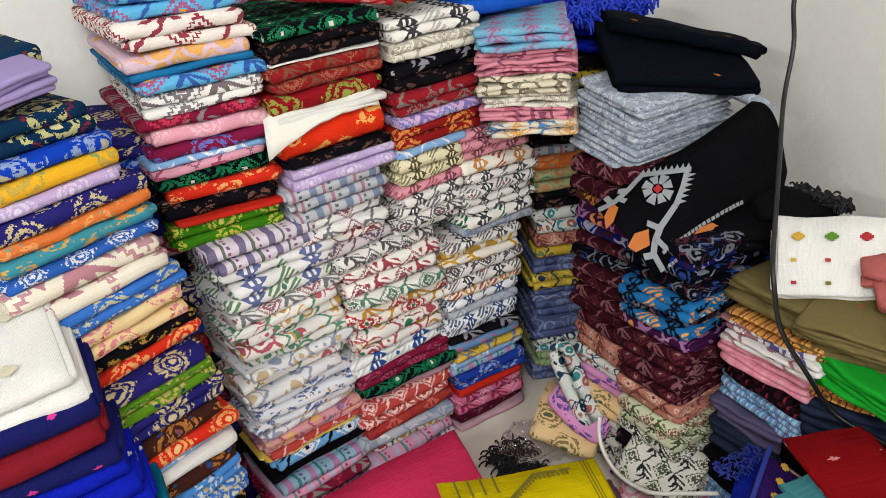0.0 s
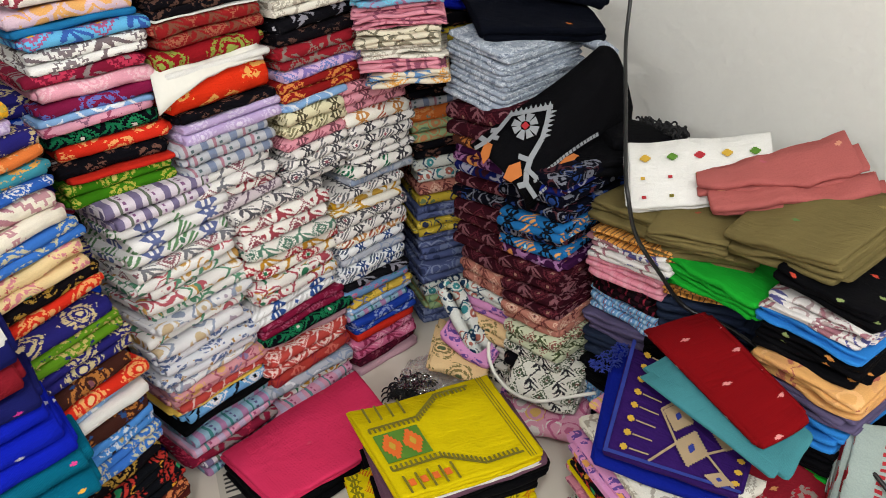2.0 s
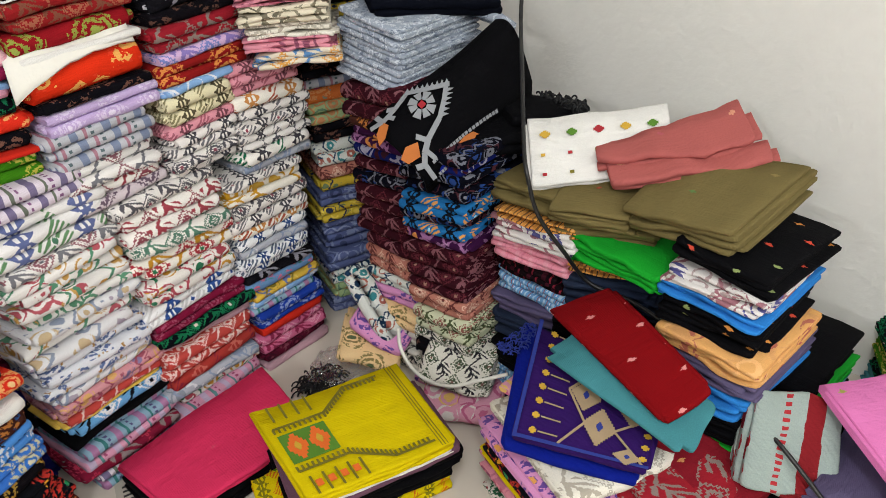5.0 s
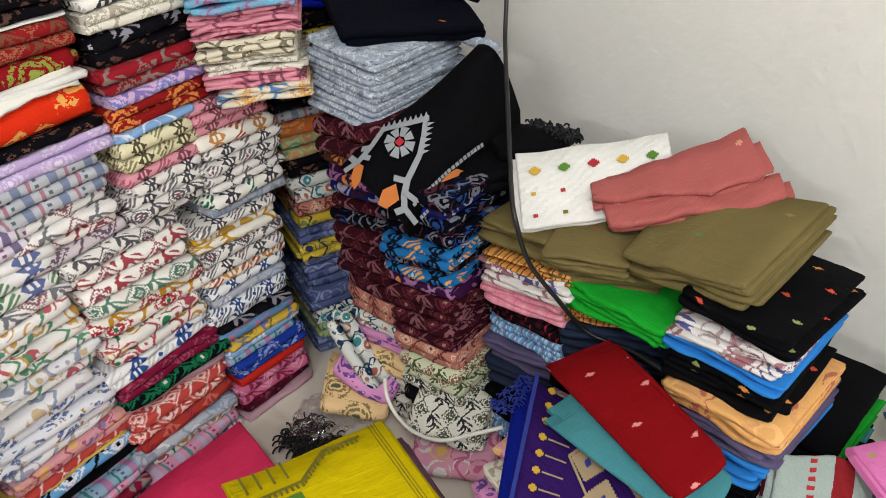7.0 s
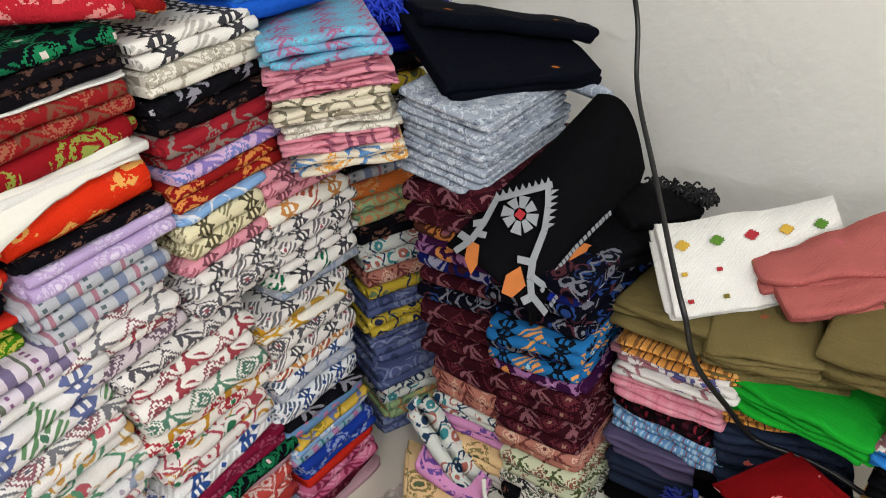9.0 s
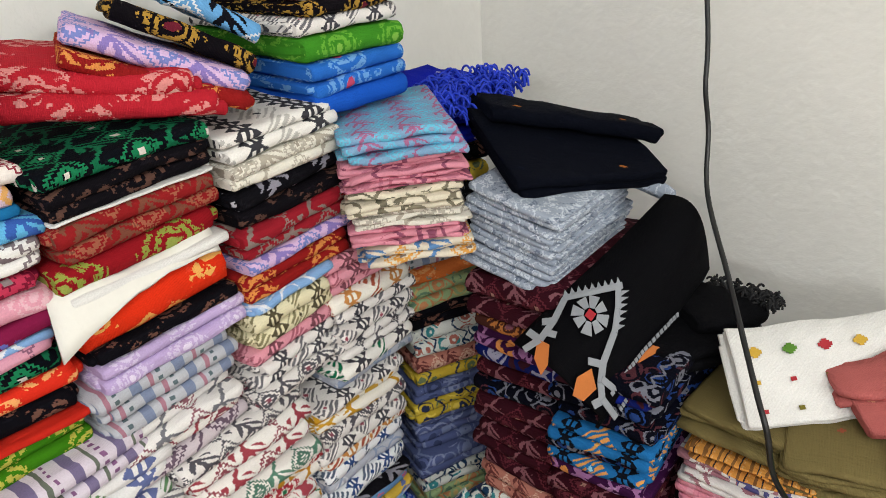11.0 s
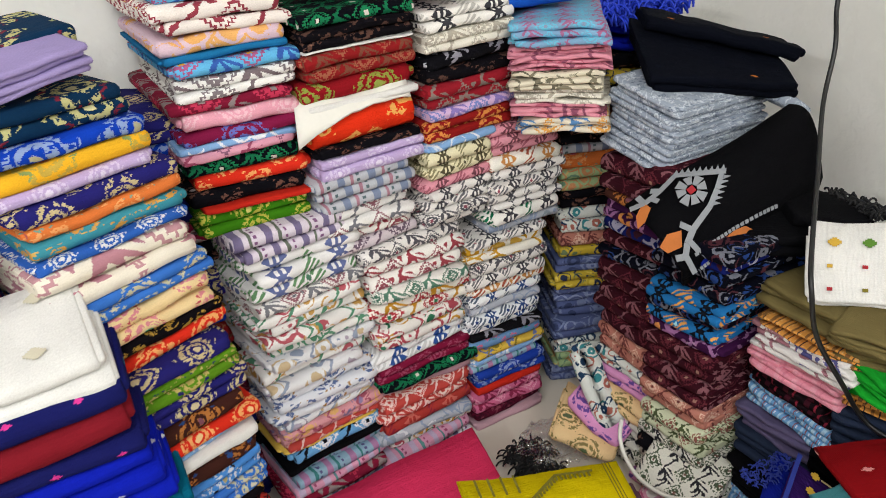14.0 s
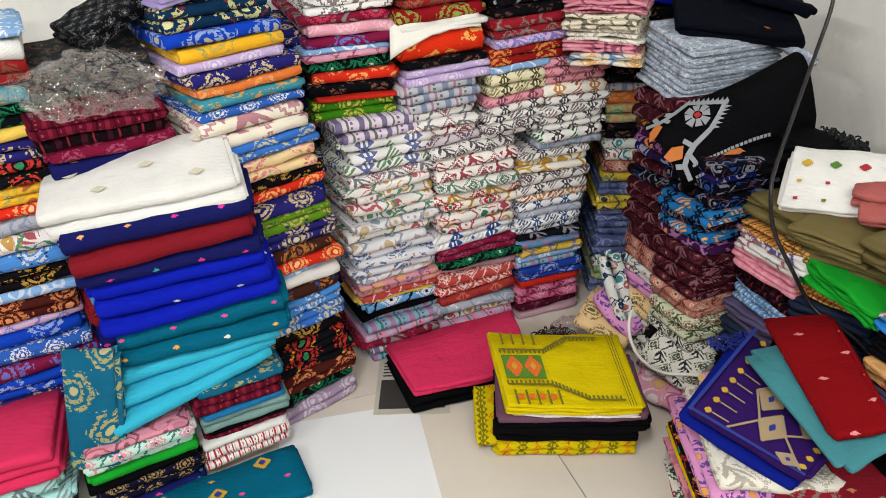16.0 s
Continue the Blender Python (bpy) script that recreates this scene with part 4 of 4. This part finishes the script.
stack((1.2, -0.12), (1.2, -0.10), 0.3, 0.25, 0.25, "violetg:60 blackp:60 navydk:60", zlow=0.0, **LOW)
stack((1.19, 0.31), (1.19, 0.315), 0.19, 0.29, 0.285, "blackp:50 greenp:42 tealp:40 blackp:80 navydk:80", yaw=-94, loose=1.8, **MIX)
lay("greenp", (1.095, 0.685, 0.528), (1.072, 0.478, 0.508), (1.26, 0.69, 0.535), 0.046, loose=2.2, where="in a mixed pile", name="printed_sari", plies=4)
spread("whitep", (0.492, 0.795, 0.172), (0.768, 0.697, 0.166), (0.54, 1.02, 0.196), (0.82, 0.92, 0.18), 0.014, plies=2, **LOW)
yellow = spread("yellowm", (0.487, 0.79, 0.195), (0.775, 0.69, 0.186), (0.538, 1.042, 0.222), (0.845, 0.94, 0.205), 0.026, plies=3, loose=1.4, **LOW)
white = spread("whitep", (1.085, 0.757, 0.60), (1.285, 0.555, 0.618), (1.183, 0.848, 0.69), (1.386, 0.642, 0.705), 0.026, plies=3, where="leaning on olive saris")
lay("olive", (1.055, 0.70, 0.59), (1.10, 0.55, 0.59), (1.35, 0.78, 0.61), 0.04, loose=1.6, **MIX)
spread("rosep", (1.145, 0.61, 0.632), (1.325, 0.385, 0.672), (1.21, 0.67, 0.645), (1.39, 0.43, 0.685), 0.03, loose=2.4, plies=2, where="rolled on olive saris")
spread("rosep", (1.165, 0.65, 0.648), (1.33, 0.405, 0.69), (1.23, 0.70, 0.655), (1.43, 0.50, 0.725), 0.026, loose=2.4, plies=2, where="rolled on olive saris")


# ---- woven motifs on single saris ----
def motif(parent, shapes, material, w, d, z, name="motif", label=""):
    """Flat woven shapes on a sari's top; places as shares of its width and depth."""
    bm = bmesh.new()
    at = PLACE.get(parent.name, lambda s, t, z: ((s - 0.5) * w, t * d, z))
    for poly in shapes:
        vs = [bm.verts.new(at(s, t, z)) for s, t in poly]
        bm.faces.new(vs)
    bmesh.ops.recalc_face_normals(bm, faces=bm.faces)
    bmesh.ops.solidify(bm, geom=bm.faces[:], thickness=0.0012)
    return part(name, bm, material, parent, label, smooth=False)


def bar(s0, t0, s1, t1):
    return [(s0, t0), (s1, t0), (s1, t1), (s0, t1)]


def stepped(s, t, rs, rt, n=4):
    """A stepped lozenge as one outline."""
    up = []
    for k in range(n):
        x = rs * (n - k) / n
        up += [(x, rt * k / n), (x, rt * (k + 1) / n)]
    left = [(-x, y) for x, y in reversed(up)]
    half = up + left
    return [[(s + x, t + y) for x, y in half + [(-x, -y) for x, y in half]]]


def line(points, width):
    out = []
    for (s0, t0), (s1, t1) in zip(points, points[1:]):
        n = math.hypot(s1 - s0, t1 - t0)
        a, b = -(t1 - t0) / n * width, (s1 - s0) / n * width
        out.append([(s0 - a, t0 - b), (s1 - a, t1 - b), (s1 + a, t1 + b), (s0 + a, t0 + b)])
    return out


def combs(points, length, step, width):
    out = []
    for (s0, t0), (s1, t1) in zip(points, points[1:]):
        n = max(2, int(math.hypot(s1 - s0, t1 - t0) / step))
        for i in range(n):
            s, t = s0 + (s1 - s0) * i / n, t0 + (t1 - t0) * i / n
            out.append(bar(s - width, min(t, t + length), s + width, max(t, t + length)))
    return out


YW, YD, YZ = 0.319, 0.253, 0.0315
upper = [(0.03, 0.73), (0.36, 0.73), (0.56, 0.92), (0.80, 0.92)]
lower = [(0.03, 0.27), (0.36, 0.27), (0.60, 0.09), (0.86, 0.09)]
motif(yellow, line(upper, 0.009) + combs(upper, -0.05, 0.03, 0.007) + line(lower, 0.009) + combs(lower, 0.05, 0.03, 0.007)
      + [bar(s, 0.80, s + 0.014, 0.97) for s in (0.06, 0.14, 0.22, 0.30)] + [bar(s, 0.03, s + 0.014, 0.2) for s in (0.06, 0.14, 0.22, 0.30, 0.38)]
      + [bar(0.88 + k * 0.02, 0.02, 0.884 + k * 0.02, 0.98) for k in range(3)], OLIVETH, YW, YD, YZ, "border", "olive woven border")
motif(yellow, [bar(0.03, 0.35, 0.33, 0.65)], GREENTH, YW, YD, YZ - 0.0006, "panel", "green woven panel")
for s in (0.11, 0.25):
    motif(yellow, stepped(s, 0.5, 0.06, 0.13), ORANGETH, YW, YD, YZ + 0.0004, "lozenge", "orange woven lozenge")
    motif(yellow, stepped(s, 0.5, 0.02, 0.045, 3), YELLOWTH, YW, YD, YZ + 0.0014, "lozenge_eye")
motif(yellow, [bar(s - 0.02, t - 0.03, s + 0.02, t + 0.03) for s in (0.1, 0.18, 0.26, 0.34) for t in (0.12,)], ORANGETH, YW, YD, YZ + 0.0003, "flower", "orange woven flowers")
PW, PD, PZ = 0.229, 0.24, 0.0305
motif(purple, [bar(0.0, 0.0, 0.03, 1.0), bar(0.03, 0.0, 1.0, 0.025)], BLUETH, PW, PD, PZ, "edge", "royal blue edge")
zig = [(0.34, 0.03), (0.50, 0.26), (0.34, 0.5), (0.50, 0.74), (0.34, 0.97)]
zag = [(0.95, 0.03), (0.72, 0.26), (0.95, 0.5), (0.72, 0.74), (0.95, 0.97)]
for path in (zig, zag):
    motif(purple, line(path, 0.009), GOLDTH, PW, PD, PZ, "zigzag", "dull gold zigzag")
for t in (0.08, 0.2, 0.32, 0.44, 0.56, 0.68, 0.8, 0.92):
    motif(purple, [bar(0.18, t - 0.005, 0.33, t + 0.005)], GOLDTH, PW, PD, PZ, "stalk")
for s, t, rs, rt in ((0.61, 0.26, 0.06, 0.12), (0.61, 0.74, 0.06, 0.12), (0.47, 0.5, 0.055, 0.10), (0.83, 0.5, 0.06, 0.10), (0.84, 0.06, 0.05, 0.05), (0.84, 0.94, 0.05, 0.05)):
    motif(purple, stepped(s, t, rs * 2.0, rt * 1.4, 8), GOLDTH, PW, PD, PZ + 0.0004, "lozenge", "dull gold stepped lozenge")
    motif(purple, stepped(s, t, rs * 0.4, rt * 0.35, 3), BLUETH, PW, PD, PZ + 0.0014, "lozenge_eye", "royal blue lozenge centre")
for t in (0.08, 0.2, 0.32, 0.44, 0.56, 0.68, 0.8, 0.92):
    for e in (0.14, 0.95):
        motif(purple, stepped(e, t, 0.028, 0.025, 2), YELLOWTH, PW, PD, PZ, "flower", "yellow woven flower")
WW, WD, WZ = 0.291, 0.15, 0.031
for k, mat in enumerate((YELLOWTH, GREENTH, REDTH, YELLOWTH, GREENTH)):
    motif(white, stepped(0.12 + k * 0.19, 0.72, 0.038, 0.055, 3), mat, WW, WD, WZ, "flower")
for k in range(10):
    motif(white, [bar(0.08 + k % 5 * 0.19, 0.12 + k // 5 * 0.28, 0.11 + k % 5 * 0.19, 0.16 + k // 5 * 0.28)], (REDTH, OLIVETH, YELLOWTH)[k % 3], WW, WD, WZ, "dash")

# ---- embroidered shawl draped over the dark stacks ----
L, T, R, B = Vector((0.955, 1.092, 0.69)), Vector((1.29, 1.017, 0.845)), Vector((1.31, 0.93, 0.72)), Vector((0.962, 0.932, 0.615))


def shawl_at(s, t, off=0.0):
    """s runs along the upper edge, t from it down to the front hem."""
    p = (L * (1 - s) + T * s) * (1 - t) + (B * (1 - s) + R * s) * t
    n = (T - L).cross(B - L).normalized()
    if n.z < 0:
        n = -n
    return p + n * (0.045 * math.sin(math.pi * t) * (0.5 + s) + 0.006 * math.sin(7 * s + 3 * t) + off)


grid = [[shawl_at(i / 20, j / 16) for i in range(21)] for j in range(17)]
hem = [[shawl_at(i / 20, 1.0) + Vector((0.01 * j, 0.008 * j, -0.018 * j)) for i in range(21)] for j in range(1, 4)]
shawl = new("shawl", ribbon_mesh("shawl", grid + hem, thick=0.006))
shawl.data.materials.append(CLOTH["blackp"][0])
tagged(shawl, "black shawl with silver diamond embroidery draped over saris", "shawl")


def stitch(shapes, material, name, label=""):
    bm = bmesh.new()
    for poly in shapes:
        bm.faces.new([bm.verts.new(shawl_at(s, t, 0.0085)) for s, t in poly])
    bmesh.ops.recalc_face_normals(bm, faces=bm.faces)
    bmesh.ops.solidify(bm, geom=bm.faces[:], thickness=0.0012)
    return part(name, bm, material, shawl, label, smooth=False)


def woven(points):
    """Places on the shawl: i along its width, k up its slope, from the flower's middle."""
    return [(0.285 + 0.052 * i + 0.052 * k, 0.37 + 0.095 * i - 0.125 * k) for i, k in points]


def teeth(a, b, n, out):
    """A row of triangles from a to b, their tips moved by out."""
    rows = []
    for q in range(n):
        f0, f1 = q / n, (q + 0.8) / n
        p0, p1 = [(a[0] + (b[0] - a[0]) * f, a[1] + (b[1] - a[1]) * f) for f in (f0, f1)]
        rows.append(woven([p0, p1, ((p0[0] + p1[0]) / 2 + out[0], (p0[1] + p1[1]) / 2 + out[1])]))
    return rows


def strip(points, width):
    """A band of even width through the points."""
    rows = []
    for (x0, y0), (x1, y1) in zip(points, points[1:]):
        n = math.hypot(x1 - x0, y1 - y0)
        a, b = -(y1 - y0) / n * width, (x1 - x0) / n * width
        rows.append(woven([(x0 - a, y0 - b), (x1 - a, y1 - b), (x1 + a, y1 + b), (x0 + a, y0 + b)]))
    return rows


silver = strip([(-1.5, 1.35), (2.4, 1.5)], 0.2) + teeth((-1.5, 1.5), (2.4, 1.65), 9, (0, 0.45))
silver += strip([(2.1, 1.5), (1.9, 0.2), (1.5, -1.0), (0.4, -2.6)], 0.2) + teeth((2.3, 1.2), (1.7, -1.0), 6, (0.55, 0.1))
silver += strip([(-1.4, 1.35), (-2.3, 0.0), (-3.3, -1.0), (-4.3, -1.4)], 0.2) + strip([(-2.3, 0.0), (-3.0, 0.1)], 0.22) + strip([(-3.3, -1.0), (-3.9, -0.3)], 0.22) + strip([(-2.9, -0.6), (-2.3, -0.9)], 0.2)
silver += strip([(0.4, -2.6), (0.0, -3.6), (-0.1, -4.4), (0.6, -5.3)], 0.22) + strip([(0.4, -2.7), (-0.6, -2.5)], 0.2) + strip([(0.1, -3.4), (0.9, -3.9)], 0.2) + strip([(0.0, -4.4), (-0.8, -4.7)], 0.2)
for q in range(8):
    a = (q + 0.5) * math.tau / 8
    r = 1.25 if q % 2 else 1.15
    silver.append(woven([(e * math.cos(a + f), e * math.sin(a + f)) for e, f in ((0.45, -0.36), (r, -0.3), (r, 0.3), (0.45, 0.36))]))
for shape in silver:
    stitch([shape], SILVER, "embroidery", "silver grey embroidery")
stitch([woven([(-0.38, 0), (0, 0.38), (0.38, 0), (0, -0.38)])], REDTH, "red_eye", "red embroidered centre")
for leaf in ([(-3.4, -0.9), (-2.8, -1.4), (-3.1, -2.5), (-3.6, -3.0), (-3.8, -2.0)], [(-0.5, -2.9), (-0.4, -3.9), (-1.4, -4.5), (-2.0, -4.2), (-1.5, -3.3)], [(3.0, -2.5), (4.2, -2.4), (5.2, -1.7), (4.4, -1.6), (3.6, -2.0)]):
    stitch([woven(leaf)], RUST, "leaf", "rust orange embroidered leaf")
dashes = []
for lift in (0.0, 1.05):
    way = [(1.0 - 0.4 * lift, -4.9 + lift * 0.7), (2.2, -3.9 + lift), (3.6, -2.9 + lift), (5.4, -1.8 + lift), (7.0, -0.9 + lift)]
    for (x0, y0), (x1, y1) in zip(way, way[1:]):
        for q in range(5):
            f, e = q / 5, (q + 0.7) / 5
            dashes += strip([(x0 + (x1 - x0) * f, y0 + (y1 - y0) * f), (x0 + (x1 - x0) * e, y0 + (y1 - y0) * e)], 0.1)
for shape in dashes:
    stitch([shape], SILVER, "border_stitch", "silver border stitching")


# ---- cables, fringe, paper, bags ----
def tube_mesh(name, points, radius, sides=8, samples=6):
    """A round cord through the points."""
    pts = [Vector(p) for p in points]
    path = []
    for i in range(len(pts) - 1):
        p0, p1, p2, p3 = pts[max(i - 1, 0)], pts[i], pts[i + 1], pts[min(i + 2, len(pts) - 1)]
        for k in range(samples):
            t = k / samples
            path.append(0.5 * (2 * p1 + (p2 - p0) * t + (2 * p0 - 5 * p1 + 4 * p2 - p3) * t * t + (3 * p1 - p0 - 3 * p2 + p3) * t ** 3))
    path.append(pts[-1])
    bm = bmesh.new()
    rings = []
    for i, p in enumerate(path):
        d = (path[min(i + 1, len(path) - 1)] - path[max(i - 1, 0)]).normalized()
        a = d.orthogonal().normalized() if not rings else (side - d * side.dot(d)).normalized()
        side = a
        b = d.cross(a)
        rings.append([bm.verts.new(p + (a * math.cos(q * math.tau / sides) + b * math.sin(q * math.tau / sides)) * radius) for q in range(sides)])
    for r, s in zip(rings, rings[1:]):
        for q in range(sides):
            bm.faces.new((r[q], r[(q + 1) % sides], s[(q + 1) % sides], s[q]))
    bm.faces.new(list(reversed(rings[0])))
    bm.faces.new(rings[-1])
    return bm


cable = link("cable", tube_mesh("cable", [(1.36, 1.0, HIGH), (1.37, 1.02, 1.8), (1.35, 1.01, 1.3), (1.335, 0.985, 1.1), (1.32, 0.975, 1.03), (1.318, 0.962, 0.96), (1.275, 0.935, 0.87), (1.165, 0.845, 0.79), (1.05, 0.75, 0.70), (1.02, 0.718, 0.66), (1.03, 0.70, 0.58), (1.06, 0.66, 0.50), (1.10, 0.62, 0.42), (1.12, 0.52, 0.40), (1.10, 0.36, 0.36), (1.09, 0.27, 0.30), (1.06, 0.18, 0.27), (1.03, 0.04, 0.18), (0.98, -0.2, 0.012), (0.9, -0.5, 0.008)], 0.0043), WIRE)
tagged(cable, "black electric cable hanging from the ceiling", "cable")


def fringe(name, centre, spread, length, count, material, label, seed, up=0.4, radius=0.0022):
    rnd = random.Random(seed)
    bm = bmesh.new()
    for _ in range(count):
        p = Vector(centre) + Vector([rnd.uniform(-1, 1) * s for s in spread])
        a = rnd.uniform(0, math.tau)
        out = Vector((math.cos(a), math.sin(a), 0)) * length
        pts = [p, p + out * 0.4 + Vector((0, 0, length * up)), p + out * 0.8 + Vector((0, 0, length * up * 0.6)), p + out + Vector((0, 0, -length * 0.15))]
        piece = tube_mesh("f", pts, radius, 5, 3)
        me = bpy.data.meshes.new("strand")
        piece.to_mesh(me)
        piece.free()
        bm.from_mesh(me)
        bpy.data.meshes.remove(me)
    ob = link(name, bm, material)
    return tagged(ob, label, "fringe", kind="stuff")


fringe("black_fringe", (0.80, 1.19, 0.02), (0.05, 0.05, 0.01), 0.03, 240, BLACKTH, "tangled black thread fringe on the floor", 3, 0.35)
fringe("black_shawl_fringe", (1.352, 0.88, 0.665), (0.02, 0.06, 0.012), 0.013, 260, BLACKTH, "short black fringe of folded shawls", 5, 0.3)
fringe("blue_fringe", (0.975, 0.70, 0.315), (0.05, 0.02, 0.004), 0.011, 130, BLUETH, "short royal blue fringe of a sari", 6, 0.2, 0.0012)
fringe("blue_tassel", (1.24, 1.42, 0.985), (0.13, 0.07, 0.02), 0.028, 520, TASSELTH, "royal blue tasselled fringe on the stacks", 7, 0.4, 0.0024)
lay("royalb", (1.08, 1.36, 0.985), (1.38, 1.34, 0.975), (1.1, 1.55, 1.01), 0.07, loose=5.0, where="bunched in the corner")
sheet = link("paper_sheet", box(bmesh.new(), -0.20, 0.16, -0.19, 0.19, 0.0008, 0.0022), PAPER, smooth=False)
sheet.matrix_world = pose(0.17, 0.93, 0, 0, 0, -6)
tagged(sheet, "large white paper sheet lying on the floor", "paper")
news = link("newspaper", box(bmesh.new(), -0.10, 0.10, -0.12, 0.12, 0.0026, 0.0046), NEWS, smooth=False)
news.matrix_world = pose(0.362, 1.175, 0, 0, 0, -18)
tagged(news, "folded newspaper under pink cloth on the floor", "newspaper")
part("picture", box(bmesh.new(), -0.088, 0.088, -0.10, 0.02, 0.0046, 0.0052), INK, news, "dark printed picture", smooth=False)
for k in range(5):
    part("text_bar", box(bmesh.new(), -0.085, 0.03 + 0.01 * (k % 3), 0.035 + k * 0.014, 0.041 + k * 0.014, 0.0046, 0.005), INK, news, smooth=False)


def crumple(name, centre, size, seed, label, squash=1.0):
    """A crumpled bag of clear film."""
    bm = bmesh.new()
    bmesh.ops.create_icosphere(bm, subdivisions=4, radius=1)
    for v in bm.verts:
        n = noise.noise(v.co * 2.2 + Vector((seed, 0, 0))) * 0.28 + abs(noise.noise(v.co * 3.5 + Vector((0, seed, 0)))) * 0.3 + abs(noise.noise(v.co * 9 + Vector((seed, seed, 0)))) * 0.12
        v.co = Vector((v.co.x * size[0], v.co.y * size[1], v.co.z * size[2])) * (0.85 + n)
        v.co *= 1 - 0.16 * abs(noise.noise(v.co * 42 + Vector((seed, 0, 0)))) - 0.12 * abs(noise.noise(v.co * 90))
        v.co.z = max(v.co.z, -size[2] * 0.55)
    ob = link(name, bm, FILM, smooth=False)
    ob.location = centre
    ob.visible_shadow = False
    return tagged(ob, label, "plastic bag")

crumple("plastic_bag", (-0.245, 1.20, 0.90), (0.15, 0.12, 0.075), 1.0, "crumpled clear plastic bag on a sari stack")
crumple("plastic_bag", (0.875, 1.20, 0.03), (0.10, 0.085, 0.03), 4.0, "crumpled clear plastic wrap on the floor")


# ---- open cloth bundle at the foot of the dark stacks ----
BUN = dict(group="bundle", where="in a bundle", name="printed_sari", loose=2.0)
lay("bagfl", (0.83, 1.16, 0.10), (0.93, 1.05, 0.06), (0.96, 1.28, 0.14), 0.03, **BUN)
lay("pinkmot", (0.90, 1.20, 0.15), (0.955, 1.07, 0.09), (0.99, 1.27, 0.20), 0.03, **BUN)
lay("whnavy", (0.93, 1.22, 0.27), (0.95, 1.10, 0.12), (1.0, 1.24, 0.30), 0.03, **BUN)
rim = link("bundle_cloth", tube_mesh("rim", [(0.945, 1.045, 0.19), (0.935, 1.035, 0.15), (0.925, 1.0, 0.12), (0.922, 0.945, 0.105), (0.94, 0.88, 0.105), (0.98, 0.82, 0.13), (1.02, 0.77, 0.15)], 0.0045), WHITECL)
tagged(rim, "rolled white hem of an open cloth bundle", "bundle")
lay("whblackfl", (0.905, 0.97, 0.10), (0.955, 0.80, 0.11), (1.03, 1.0, 0.16), 0.05, **BUN)
lay("pinkor", (0.87, 0.93, 0.045), (0.96, 0.77, 0.05), (1.0, 1.0, 0.07), 0.035, **BUN)

# ---- woven diamonds on the white silk ----
top_white = [o for o in bpy.data.objects if o.name.startswith("silk_sari") and "plain white" in o.get("label", "")][0]
PALETH = plain_mat("pale_thread", "c9c3ae", 0.7, 0.3, 400.0, 0.0, 0.15)
for s, t in ((0.3, 0.35), (0.55, 0.6), (0.8, 0.3), (0.15, 0.75), (0.85, 0.8)):
    motif(top_white, stepped(s, t, 0.04, 0.05, 4), PALETH, 0.36, 0.25, 0.0325, "diamond", "pale woven diamond")
for s, t in ((0.5, 0.45), (0.78, 0.75), (0.2, 0.4)):
    motif(teal_floor, stepped(s, t, 0.05, 0.11, 5), YELLOWTH, 0.40, 0.17, 0.0345, "lozenge", "gold woven lozenge")
    motif(teal_floor, stepped(s, t, 0.02, 0.045, 3), BLUETH, 0.40, 0.17, 0.0357, "lozenge_eye")
